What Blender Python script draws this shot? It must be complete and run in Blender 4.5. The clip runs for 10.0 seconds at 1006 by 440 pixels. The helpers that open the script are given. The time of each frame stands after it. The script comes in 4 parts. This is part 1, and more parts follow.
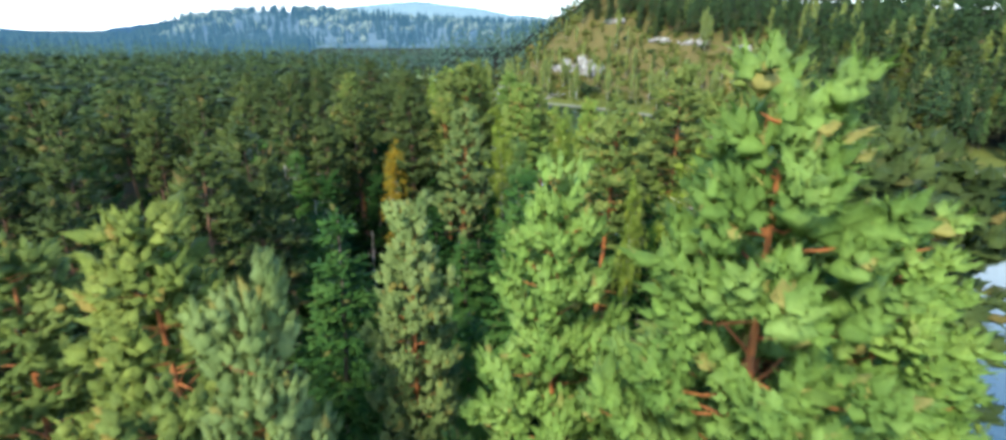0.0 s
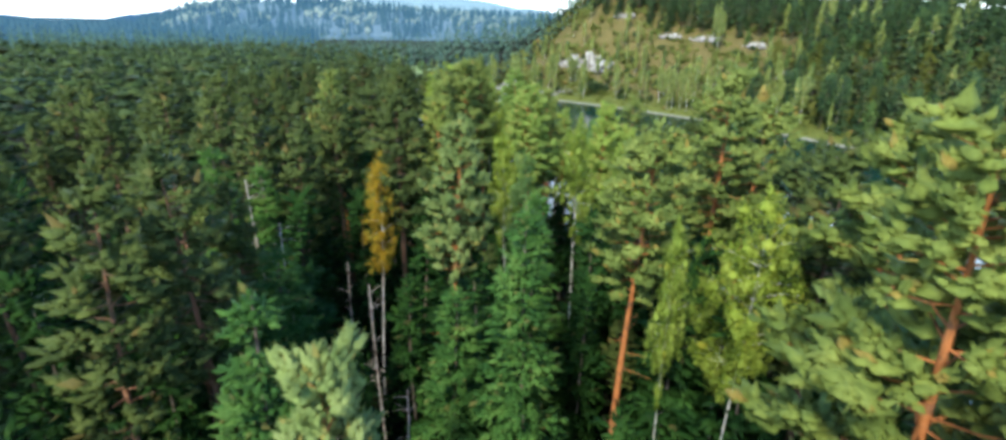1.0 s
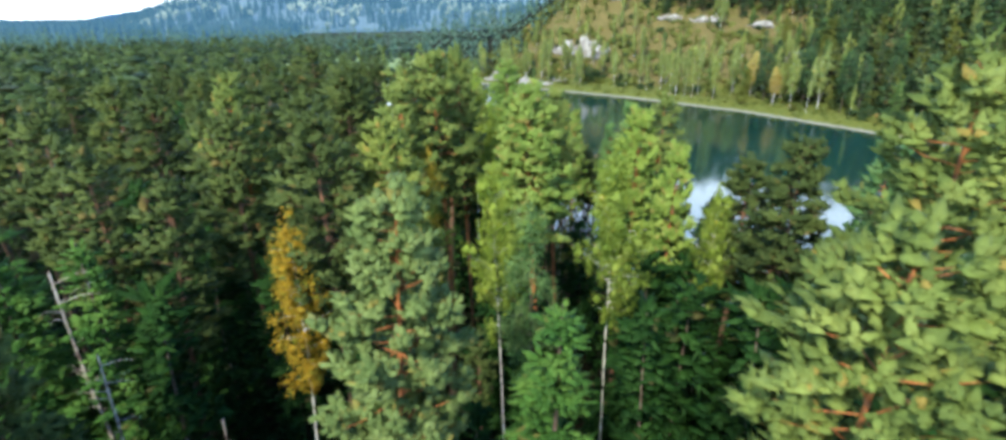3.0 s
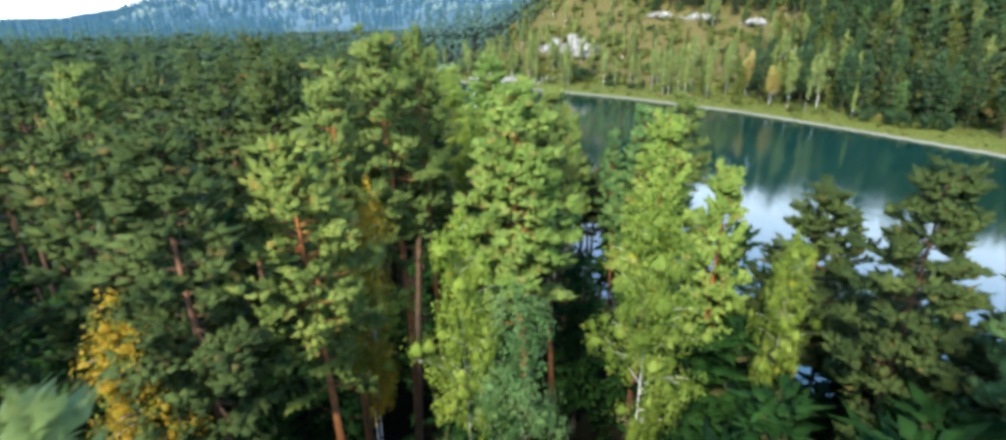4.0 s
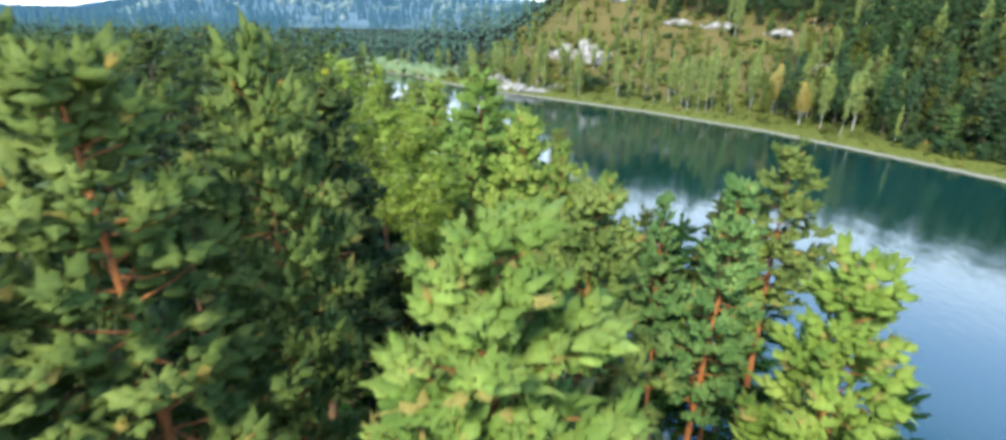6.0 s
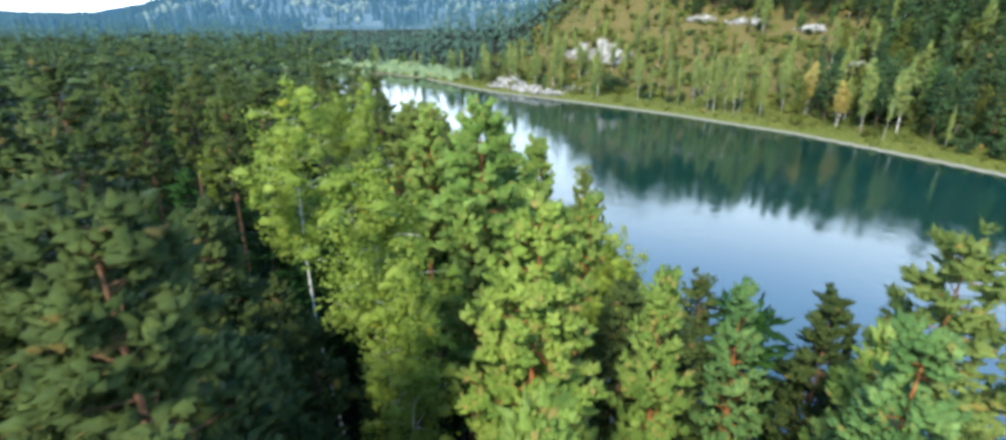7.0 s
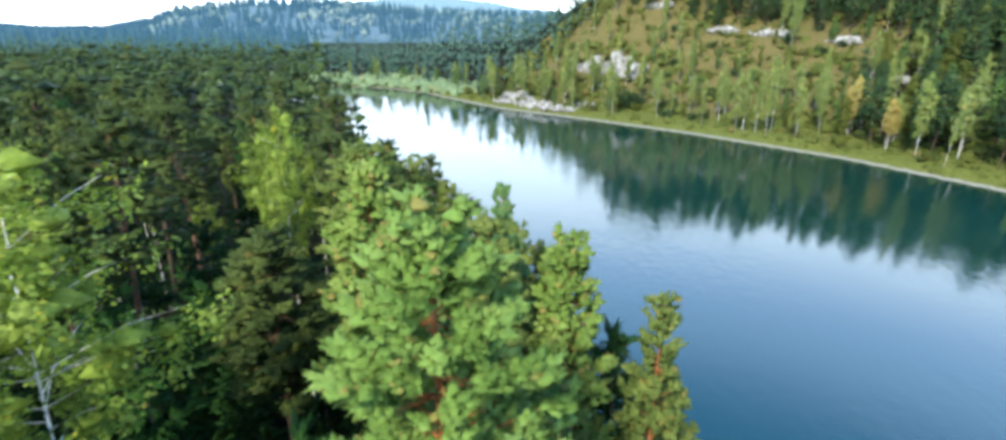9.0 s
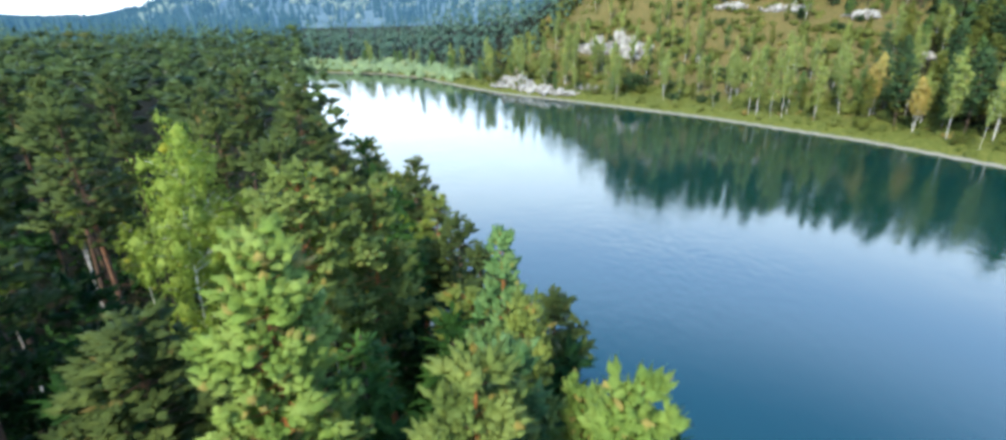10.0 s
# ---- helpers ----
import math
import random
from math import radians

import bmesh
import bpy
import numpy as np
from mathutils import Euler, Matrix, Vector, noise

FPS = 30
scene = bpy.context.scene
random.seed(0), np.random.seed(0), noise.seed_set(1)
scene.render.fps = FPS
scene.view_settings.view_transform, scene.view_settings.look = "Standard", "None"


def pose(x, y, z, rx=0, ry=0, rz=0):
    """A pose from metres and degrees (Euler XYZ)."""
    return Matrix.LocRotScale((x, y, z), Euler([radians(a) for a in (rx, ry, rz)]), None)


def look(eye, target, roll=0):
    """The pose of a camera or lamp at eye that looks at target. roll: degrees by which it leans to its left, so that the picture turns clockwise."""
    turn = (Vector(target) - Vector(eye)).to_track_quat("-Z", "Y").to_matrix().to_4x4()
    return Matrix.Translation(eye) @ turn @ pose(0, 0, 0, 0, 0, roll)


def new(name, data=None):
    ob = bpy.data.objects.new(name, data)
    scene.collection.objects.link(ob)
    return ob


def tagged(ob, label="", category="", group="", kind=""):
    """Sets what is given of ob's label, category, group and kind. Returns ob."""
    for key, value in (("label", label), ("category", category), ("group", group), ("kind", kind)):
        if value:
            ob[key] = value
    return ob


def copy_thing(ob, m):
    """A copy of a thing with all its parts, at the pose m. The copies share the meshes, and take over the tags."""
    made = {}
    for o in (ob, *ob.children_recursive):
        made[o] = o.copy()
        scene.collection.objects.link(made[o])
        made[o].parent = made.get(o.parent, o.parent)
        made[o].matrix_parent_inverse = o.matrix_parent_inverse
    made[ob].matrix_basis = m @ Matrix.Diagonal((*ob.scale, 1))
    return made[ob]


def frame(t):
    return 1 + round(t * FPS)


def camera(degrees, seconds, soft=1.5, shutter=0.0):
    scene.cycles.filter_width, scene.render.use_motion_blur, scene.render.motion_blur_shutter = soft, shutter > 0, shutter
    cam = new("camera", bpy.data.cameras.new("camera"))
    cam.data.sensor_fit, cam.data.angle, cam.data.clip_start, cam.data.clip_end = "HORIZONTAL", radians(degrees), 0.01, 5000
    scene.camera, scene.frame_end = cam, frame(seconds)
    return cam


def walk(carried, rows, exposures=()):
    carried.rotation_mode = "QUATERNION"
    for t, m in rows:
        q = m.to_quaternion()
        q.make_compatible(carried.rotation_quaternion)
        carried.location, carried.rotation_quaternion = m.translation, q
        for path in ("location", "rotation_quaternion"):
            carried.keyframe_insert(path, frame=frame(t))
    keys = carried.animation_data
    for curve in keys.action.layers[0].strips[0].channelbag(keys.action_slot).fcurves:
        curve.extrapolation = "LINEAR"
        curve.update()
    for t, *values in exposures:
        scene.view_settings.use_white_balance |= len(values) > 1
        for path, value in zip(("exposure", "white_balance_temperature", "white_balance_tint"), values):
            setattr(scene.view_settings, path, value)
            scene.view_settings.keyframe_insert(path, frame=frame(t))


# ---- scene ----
cam = camera(84.9, 10.0, soft=3.4, shutter=0.2)
PATH = [
    (0, (0.564, 0.532, 30.959), (0.523, 2.423, 30.308), 0.5),
    (0.5, (0.491, 4.056, 30.89), (0.462, 5.952, 30.255), 0.7),
    (1, (0.433, 7.725, 30.897), (0.381, 9.609, 30.226), 1.3),
    (1.5, (0.36, 11.206, 30.77), (0.316, 13.094, 30.11), 0.9),
    (2, (0.307, 14.852, 30.583), (0.267, 16.739, 29.921), -0.0),
    (2.2, (0.334, 16.255, 30.508), (0.273, 18.138, 29.838), -0.4),
    (3.5, (0.057, 27.886, 29.512), (0.049, 29.754, 28.796), -0.5),
    (4, (0.389, 32.281, 28.859), (0.399, 34.151, 28.151), -0.4),
    (4.5, (0.335, 35.691, 28.629), (0.345, 37.569, 27.941), -0.4),
    (5, (0.38, 39.415, 28.211), (0.411, 41.3, 27.545), -0.2),
    (5.5, (0.432, 43.259, 27.996), (0.479, 45.148, 27.343), 0.9),
    (5.7, (0.74, 44.99, 28.188), (0.768, 46.866, 27.496), 1.4),
    (7, (1.309, 56.503, 29.081), (1.248, 58.373, 28.373), 0.4),
    (7.5, (1.276, 60.347, 28.913), (1.267, 62.23, 28.238), -0.2),
    (8, (1.275, 64.002, 28.657), (1.329, 65.887, 27.992), 0.3),
    (8.5, (1.178, 68.277, 28.229), (1.156, 70.165, 27.57), 0.9),
    (9, (0.951, 72.726, 28.02), (0.864, 74.61, 27.354), 0.4),
    (9.5, (0.667, 76.963, 27.746), (0.566, 78.841, 27.066), -0.4),
    (10, (0.586, 81.101, 27.451), (0.498, 82.964, 26.73), -0.6),
]
walk(cam, [(t, look(e, g, r)) for t, e, g, r in PATH], exposures=((0, 0.72), (2.2, 0.76), (3.5, 0.88), (5.5, 0.88), (7.0, 0.76), (10, 0.76)))

# ---------------------------------------------------------------- light
world = bpy.data.worlds.new("sky")
scene.world = world
world.use_nodes = True
wn = world.node_tree.nodes
sky = wn.new("ShaderNodeTexSky")
sky.sky_type = "NISHITA"
sky.sun_disc = False
SUN_EL, SUN_AZ = 44.0, 202.0        # azimuth in degrees clockwise from +y
sky.sun_elevation, sky.sun_rotation = radians(SUN_EL), radians(SUN_AZ)
sky.air_density, sky.dust_density, sky.ozone_density = 1.0, 1.2, 1.5
wn["Background"].inputs["Strength"].default_value = 0.15
veil = wn.new("ShaderNodeHueSaturation")       # thin high cloud over the whole sky
veil.inputs["Saturation"].default_value, veil.inputs["Value"].default_value = 1.5, 0.25
world.node_tree.links.new(sky.outputs["Color"], veil.inputs["Color"])
up = wn.new("ShaderNodeSeparateXYZ")                # white haze low all round, turning blue higher up
world.node_tree.links.new(wn.new("ShaderNodeTexCoord").outputs["Generated"], up.inputs["Vector"])
haze = wn.new("ShaderNodeValToRGB")
haze.color_ramp.interpolation = "EASE"
HAZE = ((0.0, (0.8, 0.9, 1.0)), (0.28, (0.7, 0.85, 1.0)), (0.45, (0.35, 0.58, 1.0)), (0.62, (0.09, 0.26, 0.62)), (0.85, (0.0, 0.04, 0.15)), (1.0, (0.0, 0.0, 0.06)))
while len(haze.color_ramp.elements) < len(HAZE):
    haze.color_ramp.elements.new(0.5)
for element, (at, colour) in zip(haze.color_ramp.elements, HAZE):
    element.position, element.color = at, (*colour, 1)
world.node_tree.links.new(up.outputs["Z"], haze.inputs["Fac"])
both = wn.new("ShaderNodeVectorMath")
both.operation = "MULTIPLY_ADD"
both.inputs[1].default_value = (16.5, 16.5, 16.5)
world.node_tree.links.new(haze.outputs["Color"], both.inputs[0])
world.node_tree.links.new(veil.outputs["Color"], both.inputs[2])
world.node_tree.links.new(both.outputs["Vector"], wn["Background"].inputs["Color"])

sun = new("sun", bpy.data.lights.new("sun", "SUN"))
sun.data.energy, sun.data.angle, sun.data.color = 5.0, radians(9), (1.0, 0.98, 0.83)
to_sun = Vector((math.sin(radians(SUN_AZ)) * math.cos(radians(SUN_EL)), math.cos(radians(SUN_AZ)) * math.cos(radians(SUN_EL)), math.sin(radians(SUN_EL))))
sun.matrix_world = look((0, 0, 120), Vector((0, 0, 120)) - to_sun)


# ---------------------------------------------------------------- materials
class Nodes:
    """A small builder for node materials."""

    def __init__(self, name):
        self.material = bpy.data.materials.new(name)
        self.material.use_nodes = True
        self.tree = self.material.node_tree
        self.tree.nodes.clear()
        self.out = self.add("ShaderNodeOutputMaterial")

    def add(self, kind, **inputs):
        node = self.tree.nodes.new(kind)
        for key, value in inputs.items():
            self.set(node, key.replace("_", " "), value)
        return node

    def set(self, node, key, value):
        socket = node.inputs[int(key)] if key.isdigit() else node.inputs[key]
        if isinstance(value, bpy.types.NodeSocket):
            self.tree.links.new(value, socket)
        else:
            socket.default_value = value

    def noise(self, scale, detail=3.0, rough=0.55, coord="Object", stretch=None):
        place = self.add("ShaderNodeTexCoord").outputs[coord]
        if stretch:
            mapping = self.add("ShaderNodeMapping", Vector=place, Scale=stretch)
            place = mapping.outputs["Vector"]
        return self.add("ShaderNodeTexNoise", Vector=place, Scale=scale, Detail=detail, Roughness=rough).outputs["Fac"]

    def ramp(self, fac, stops):
        node = self.add("ShaderNodeValToRGB", Fac=fac)
        while len(node.color_ramp.elements) < len(stops):
            node.color_ramp.elements.new(0.5)
        for element, (at, colour) in zip(node.color_ramp.elements, stops):
            element.position, element.color = at, (*colour, 1)
        return node.outputs["Color"]

    def mix(self, fac, a, b, blend="MIX"):
        node = self.add("ShaderNodeMix")
        node.data_type, node.blend_type = "RGBA", blend
        for key, value in ((0, fac), (6, a), (7, b)):
            if isinstance(value, tuple):
                value = (*value, 1)
            self.set(node, str(key), value)
        return node.outputs[2]

    def bump(self, height, strength, distance):
        return self.add("ShaderNodeBump", Height=height, Strength=strength, Distance=distance).outputs["Normal"]

    def done(self, shader):
        self.tree.links.new(shader, self.out.inputs["Surface"])
        return self.material


def foliage(name, dark, mid, light, odd, odd_share=0.06, through_share=0.35, grain=0.9):
    """Leaves or needles: colour by tree, by sprig and by patch; light shines through them in part."""
    n = Nodes(name)
    island = n.add("ShaderNodeNewGeometry").outputs["Random Per Island"]
    each = n.add("ShaderNodeObjectInfo").outputs["Random"]
    colour = n.ramp(n.noise(grain, 2.0), [(0.32, dark), (0.5, mid), (0.7, light)])
    tone = n.ramp(each, [(0.0, (0.8, 0.82, 0.8)), (0.5, (1.0, 1.0, 1.0)), (1.0, (1.12, 1.06, 0.9))])
    colour = n.mix(1.0, colour, tone, "MULTIPLY")
    grey = n.ramp(island, [(0.0, (0.86, 0.87, 0.86)), (0.6, (1.0, 1.0, 1.0)), (1.0, (1.14, 1.14, 1.08))])
    colour = n.mix(1.0, colour, grey, "MULTIPLY")
    is_odd = n.ramp(island, [(0.0, (1, 1, 1)), (odd_share, (1, 1, 1)), (odd_share + 0.01, (0, 0, 0))])
    colour = n.mix(is_odd, colour, odd)
    rough = n.noise(9.0, 3.0, 0.7)
    colour = n.mix(1.0, colour, n.ramp(rough, [(0.35, (0.78, 0.8, 0.78)), (0.62, (1.1, 1.1, 1.06))]), "MULTIPLY")
    face = n.add("ShaderNodeBsdfPrincipled", Base_Color=colour, Roughness=0.62, Normal=n.bump(rough, 0.3, 0.1))
    n.set(face, "Specular IOR Level", 0.06)
    back = n.add("ShaderNodeBsdfTranslucent", Color=n.mix(1.0, colour, (1.25, 1.35, 0.6), "MULTIPLY"))
    return n.done(n.add("ShaderNodeMixShader", **{"0": through_share, "1": face.outputs[0], "2": back.outputs[0]}).outputs[0])


def bark(name, low, high, patch, change=(9.0, 15.0), patch_share=0.4):
    """Bark whose colour changes up the stem, in metres above the root, with rough plates."""
    n = Nodes(name)
    z = n.add("ShaderNodeSeparateXYZ", Vector=n.add("ShaderNodeTexCoord").outputs["Object"]).outputs["Z"]
    up = n.add("ShaderNodeMapRange", Value=z, **{"1": change[0], "2": change[1]}).outputs[0]
    plates = n.noise(5.0, 4.0, 0.6, stretch=(2.0, 2.0, 0.5))
    colour = n.mix(up, low, high)
    spots = n.ramp(n.noise(2.2, 3.0, 0.6, stretch=(1.0, 1.0, 1.6)), [(patch_share, (1, 1, 1)), (patch_share + 0.08, (0, 0, 0))])
    colour = n.mix(spots, colour, patch)
    colour = n.mix(1.0, colour, n.ramp(plates, [(0.3, (0.6, 0.6, 0.6)), (0.7, (1.25, 1.25, 1.25))]), "MULTIPLY")
    body = n.add("ShaderNodeBsdfPrincipled", Base_Color=colour, Roughness=0.85, Normal=n.bump(plates, 0.6, 0.04))
    n.set(body, "Specular IOR Level", 0.15)
    return n.done(body.outputs[0])


PINE_GREEN = foliage("pine_needles", (0.062, 0.093, 0.024), (0.112, 0.15, 0.038), (0.172, 0.21, 0.058), (0.21, 0.16, 0.04), 0.03, 0.2)
# Darker pine needles: shade within the wood is put into their colour.
SHADED_PINE = foliage("shaded_pine_needles", (0.024, 0.039, 0.012), (0.044, 0.064, 0.019), (0.074, 0.098, 0.028), (0.1, 0.08, 0.025), 0.03, 0.12)
YOUNG_GREEN = foliage("young_pine_needles", (0.086, 0.145, 0.03), (0.152, 0.222, 0.048), (0.235, 0.3, 0.08), (0.24, 0.2, 0.06), 0.07, 0.24)
FRESH_PINE = foliage("fresh_green_pine_needles", (0.082, 0.148, 0.032), (0.142, 0.228, 0.052), (0.215, 0.31, 0.085), (0.22, 0.2, 0.06), 0.04, 0.24)
PINE_BLUE = foliage("bluish_pine_needles", (0.045, 0.1, 0.034), (0.085, 0.16, 0.055), (0.14, 0.22, 0.08), (0.18, 0.18, 0.05), 0.04, 0.2)
# Spruce needles twice: sunlight, then forest shade, put into the green.
SUNLIT_SPRUCE = foliage("sunlit_spruce_needles", (0.02, 0.06, 0.014), (0.04, 0.1, 0.022), (0.08, 0.15, 0.035), (0.1, 0.1, 0.03), 0.03, 0.12)
SHADED_SPRUCE = foliage("shaded_spruce_needles", (0.005, 0.02, 0.005), (0.012, 0.038, 0.008), (0.024, 0.062, 0.013), (0.05, 0.05, 0.018), 0.02, 0.08)
BIRCH_GREEN = foliage("birch_leaves", (0.1, 0.148, 0.022), (0.172, 0.232, 0.04), (0.255, 0.31, 0.072), (0.28, 0.27, 0.035), 0.03, 0.32)
GREY_GREEN = foliage("willow_leaves", (0.045, 0.095, 0.03), (0.085, 0.15, 0.05), (0.14, 0.2, 0.078), (0.16, 0.2, 0.06), 0.03, 0.28)
GOLD = foliage("golden_leaves", (0.3, 0.22, 0.065), (0.4, 0.3, 0.1), (0.47, 0.38, 0.16), (0.28, 0.27, 0.09), 0.2, 0.34)
AMBER = foliage("amber_leaves", (0.25, 0.15, 0.015), (0.36, 0.22, 0.022), (0.44, 0.3, 0.04), (0.2, 0.22, 0.03), 0.14, 0.34)
OLIVE = foliage("scrub_leaves", (0.07, 0.088, 0.02), (0.112, 0.13, 0.033), (0.16, 0.172, 0.048), (0.17, 0.125, 0.04), 0.04, 0.28, 0.12)
PALE_PINE = foliage("grey_green_pine_needles", (0.085, 0.13, 0.042), (0.145, 0.195, 0.065), (0.215, 0.265, 0.1), (0.2, 0.18, 0.05), 0.05, 0.2)
DULL_LEAF = foliage("dull_green_leaves", (0.04, 0.058, 0.024), (0.066, 0.086, 0.034), (0.1, 0.115, 0.046), (0.14, 0.1, 0.04), 0.05, 0.2, 0.2)
PALE_LEAF = foliage("thin_birch_leaves", (0.14, 0.18, 0.055), (0.2, 0.25, 0.085), (0.27, 0.32, 0.125), (0.34, 0.31, 0.1), 0.08, 0.36)
# Conifers at the bend: distance haze is mixed into these paler, bluer needles.
HAZED_CONIFER = foliage("hazed_conifer_needles", (0.04, 0.092, 0.08), (0.065, 0.125, 0.105), (0.092, 0.158, 0.132), (0.11, 0.15, 0.1), 0.05, 0.2)
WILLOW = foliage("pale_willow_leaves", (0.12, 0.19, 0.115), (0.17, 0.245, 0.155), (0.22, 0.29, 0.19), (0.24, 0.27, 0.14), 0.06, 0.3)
PLAIN_GREEN = foliage("distant_pine_needles", (0.018, 0.036, 0.014), (0.034, 0.058, 0.022), (0.06, 0.09, 0.032), (0.05, 0.06, 0.02), 0.03, 0.12)
DARK_WOOD_GREEN = foliage("dark_conifer_needles", (0.016, 0.038, 0.018), (0.032, 0.064, 0.028), (0.058, 0.096, 0.038), (0.07, 0.11, 0.03), 0.03, 0.14)

PINE_BARK = bark("pine_bark", (0.08, 0.05, 0.035), (0.34, 0.125, 0.042), (0.18, 0.08, 0.04), (5.0, 11.0), 0.38)
# Browner, darker pine bark with the wood's shade in its colour.
SHADED_BARK = bark("shaded_pine_bark", (0.06, 0.045, 0.035), (0.19, 0.095, 0.055), (0.11, 0.07, 0.045), (7.0, 14.0), 0.42)
SPRUCE_BARK = bark("spruce_bark", (0.09, 0.07, 0.055), (0.11, 0.08, 0.06), (0.16, 0.14, 0.11))
BIRCH_BARK = bark("birch_bark", (0.5, 0.48, 0.43), (0.72, 0.69, 0.62), (0.06, 0.055, 0.05), (0.5, 5.0), 0.36)
DEAD_WOOD = bark("weathered_dead_wood", (0.16, 0.13, 0.11), (0.4, 0.35, 0.3), (0.14, 0.1, 0.08), (4.0, 12.0), 0.4)


def ground_material():
    n = Nodes("forest_and_bank_soil")
    big, fine = n.noise(0.05, 4.0), n.noise(1.3, 5.0, 0.65)
    height = n.add("ShaderNodeSeparateXYZ", Vector=n.add("ShaderNodeTexCoord").outputs["Object"]).outputs["Z"]
    grass = n.ramp(fine, [(0.3, (0.045, 0.06, 0.012)), (0.5, (0.085, 0.1, 0.02)), (0.68, (0.14, 0.135, 0.034))])
    heath = n.ramp(fine, [(0.3, (0.045, 0.054, 0.016)), (0.48, (0.09, 0.08, 0.028)), (0.7, (0.16, 0.105, 0.046))])
    dry = n.add("ShaderNodeMapRange", Value=height, **{"1": 1.6, "2": 5.0, "3": -0.2, "4": 0.22}).outputs[0]
    patch = n.add("ShaderNodeMath", **{"0": big, "1": dry}).outputs[0]
    colour = n.mix(n.ramp(patch, [(0.42, (0, 0, 0)), (0.6, (1, 1, 1))]), grass, heath)
    # Needle litter, near black: the wood's shade is painted into its colour.
    shaded_litter = n.ramp(fine, [(0.3, (0.004, 0.006, 0.002)), (0.7, (0.016, 0.015, 0.007))])
    under_mask = n.add("ShaderNodeAttribute")
    under_mask.attribute_name = "under_trees"
    colour = n.mix(under_mask.outputs["Fac"], colour, shaded_litter)
    shingle = n.ramp(n.noise(2.5, 4.0, 0.7), [(0.3, (0.12, 0.115, 0.09)), (0.7, (0.28, 0.26, 0.22))])
    low = n.add("ShaderNodeMapRange", Value=height, **{"1": 0.2, "2": 0.34, "3": 1.0, "4": 0.0}).outputs[0]
    colour = n.mix(low, colour, shingle)
    body = n.add("ShaderNodeBsdfPrincipled", Base_Color=colour, Roughness=0.95, Normal=n.bump(fine, 0.7, 0.35))
    n.set(body, "Specular IOR Level", 0.08)
    return n.done(body.outputs[0])


def water_material():
    n = Nodes("calm_river_water")
    swell = n.noise(0.16, 4.0, 0.5, stretch=(1.0, 0.55, 1.0))
    ripple = n.noise(1.1, 3.0, 0.55, stretch=(1.0, 0.6, 1.0))
    calm = n.ramp(n.noise(0.02, 2.0), [(0.42, (0.15, 0.15, 0.15)), (0.62, (1, 1, 1))])
    wave = n.mix(calm, (0.5, 0.5, 0.5), n.mix(0.35, swell, ripple))
    deep = n.ramp(n.noise(0.015, 2.0), [(0.35, (0.0015, 0.02, 0.014)), (0.65, (0.002, 0.026, 0.024))])
    body = n.add("ShaderNodeBsdfPrincipled", Base_Color=deep, Roughness=0.06, IOR=1.55, Normal=n.bump(wave, 0.22, 0.5))
    return n.done(body.outputs[0])


def rock_material():
    n = Nodes("pale_limestone")
    big, fine = n.noise(0.5, 5.0, 0.65), n.noise(2.2, 5.0, 0.7)
    streak = n.noise(1.1, 4.0, 0.65, stretch=(1.0, 1.0, 0.22))
    colour = n.ramp(big, [(0.32, (0.1, 0.095, 0.085)), (0.46, (0.25, 0.24, 0.22)), (0.68, (0.44, 0.43, 0.41))])
    colour = n.mix(n.ramp(streak, [(0.4, (1, 1, 1)), (0.52, (0, 0, 0))]), colour, (0.1, 0.085, 0.07))
    colour = n.mix(n.ramp(fine, [(0.34, (1, 1, 1)), (0.46, (0, 0, 0))]), colour, (0.12, 0.12, 0.06))
    body = n.add("ShaderNodeBsdfPrincipled", Base_Color=colour, Roughness=0.9, Normal=n.bump(fine, 0.8, 0.3))
    return n.done(body.outputs[0])


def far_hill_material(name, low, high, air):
    """Hills more than half a mile off, with blue haze painted as emission."""
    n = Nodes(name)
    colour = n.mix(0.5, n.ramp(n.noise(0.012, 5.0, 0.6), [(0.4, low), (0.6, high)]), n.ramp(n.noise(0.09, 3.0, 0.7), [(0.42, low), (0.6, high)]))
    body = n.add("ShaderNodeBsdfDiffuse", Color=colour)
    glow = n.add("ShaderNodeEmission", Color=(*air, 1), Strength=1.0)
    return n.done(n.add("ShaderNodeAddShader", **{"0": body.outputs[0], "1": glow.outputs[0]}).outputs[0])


SOIL, WATER, ROCK = ground_material(), water_material(), rock_material()

# ---------------------------------------------------------------- the lie of the land
# Shores from upstream behind the camera to the bend ahead: the wooded near bank, the hilly far bank.
NEAR_SHORE = np.array([(34, -400), (30, -60), (28, 0), (26, 30), (22, 50), (17, 70), (8.5, 90), (-2.5, 112), (-11, 130), (-27, 165), (-49, 215), (-72, 262), (-105, 292), (-170, 306), (-420, 310)], float)
FAR_SHORE = np.array([(190, -400), (150, 40), (128, 92), (104, 146), (91, 170), (73, 199), (47, 227), (16, 253), (-9, 272), (-24, 290), (-43, 315), (-64, 333), (-97, 342), (-170, 346), (-420, 350)], float)


def reach(points, line):
    """Distance of each point from a line of points, and how far along it (0 to its number of legs)."""
    best, along = np.full(len(points), 1e9), np.zeros(len(points))
    for k, (a, b) in enumerate(zip(line[:-1], line[1:])):
        leg = b - a
        part = np.clip(((points - a) @ leg) / (leg @ leg), 0, 1)
        far = np.linalg.norm(points - a - part[:, None] * leg, axis=1)
        along = np.where(far < best, k + part, along)
        best = np.minimum(best, far)
    return best, along


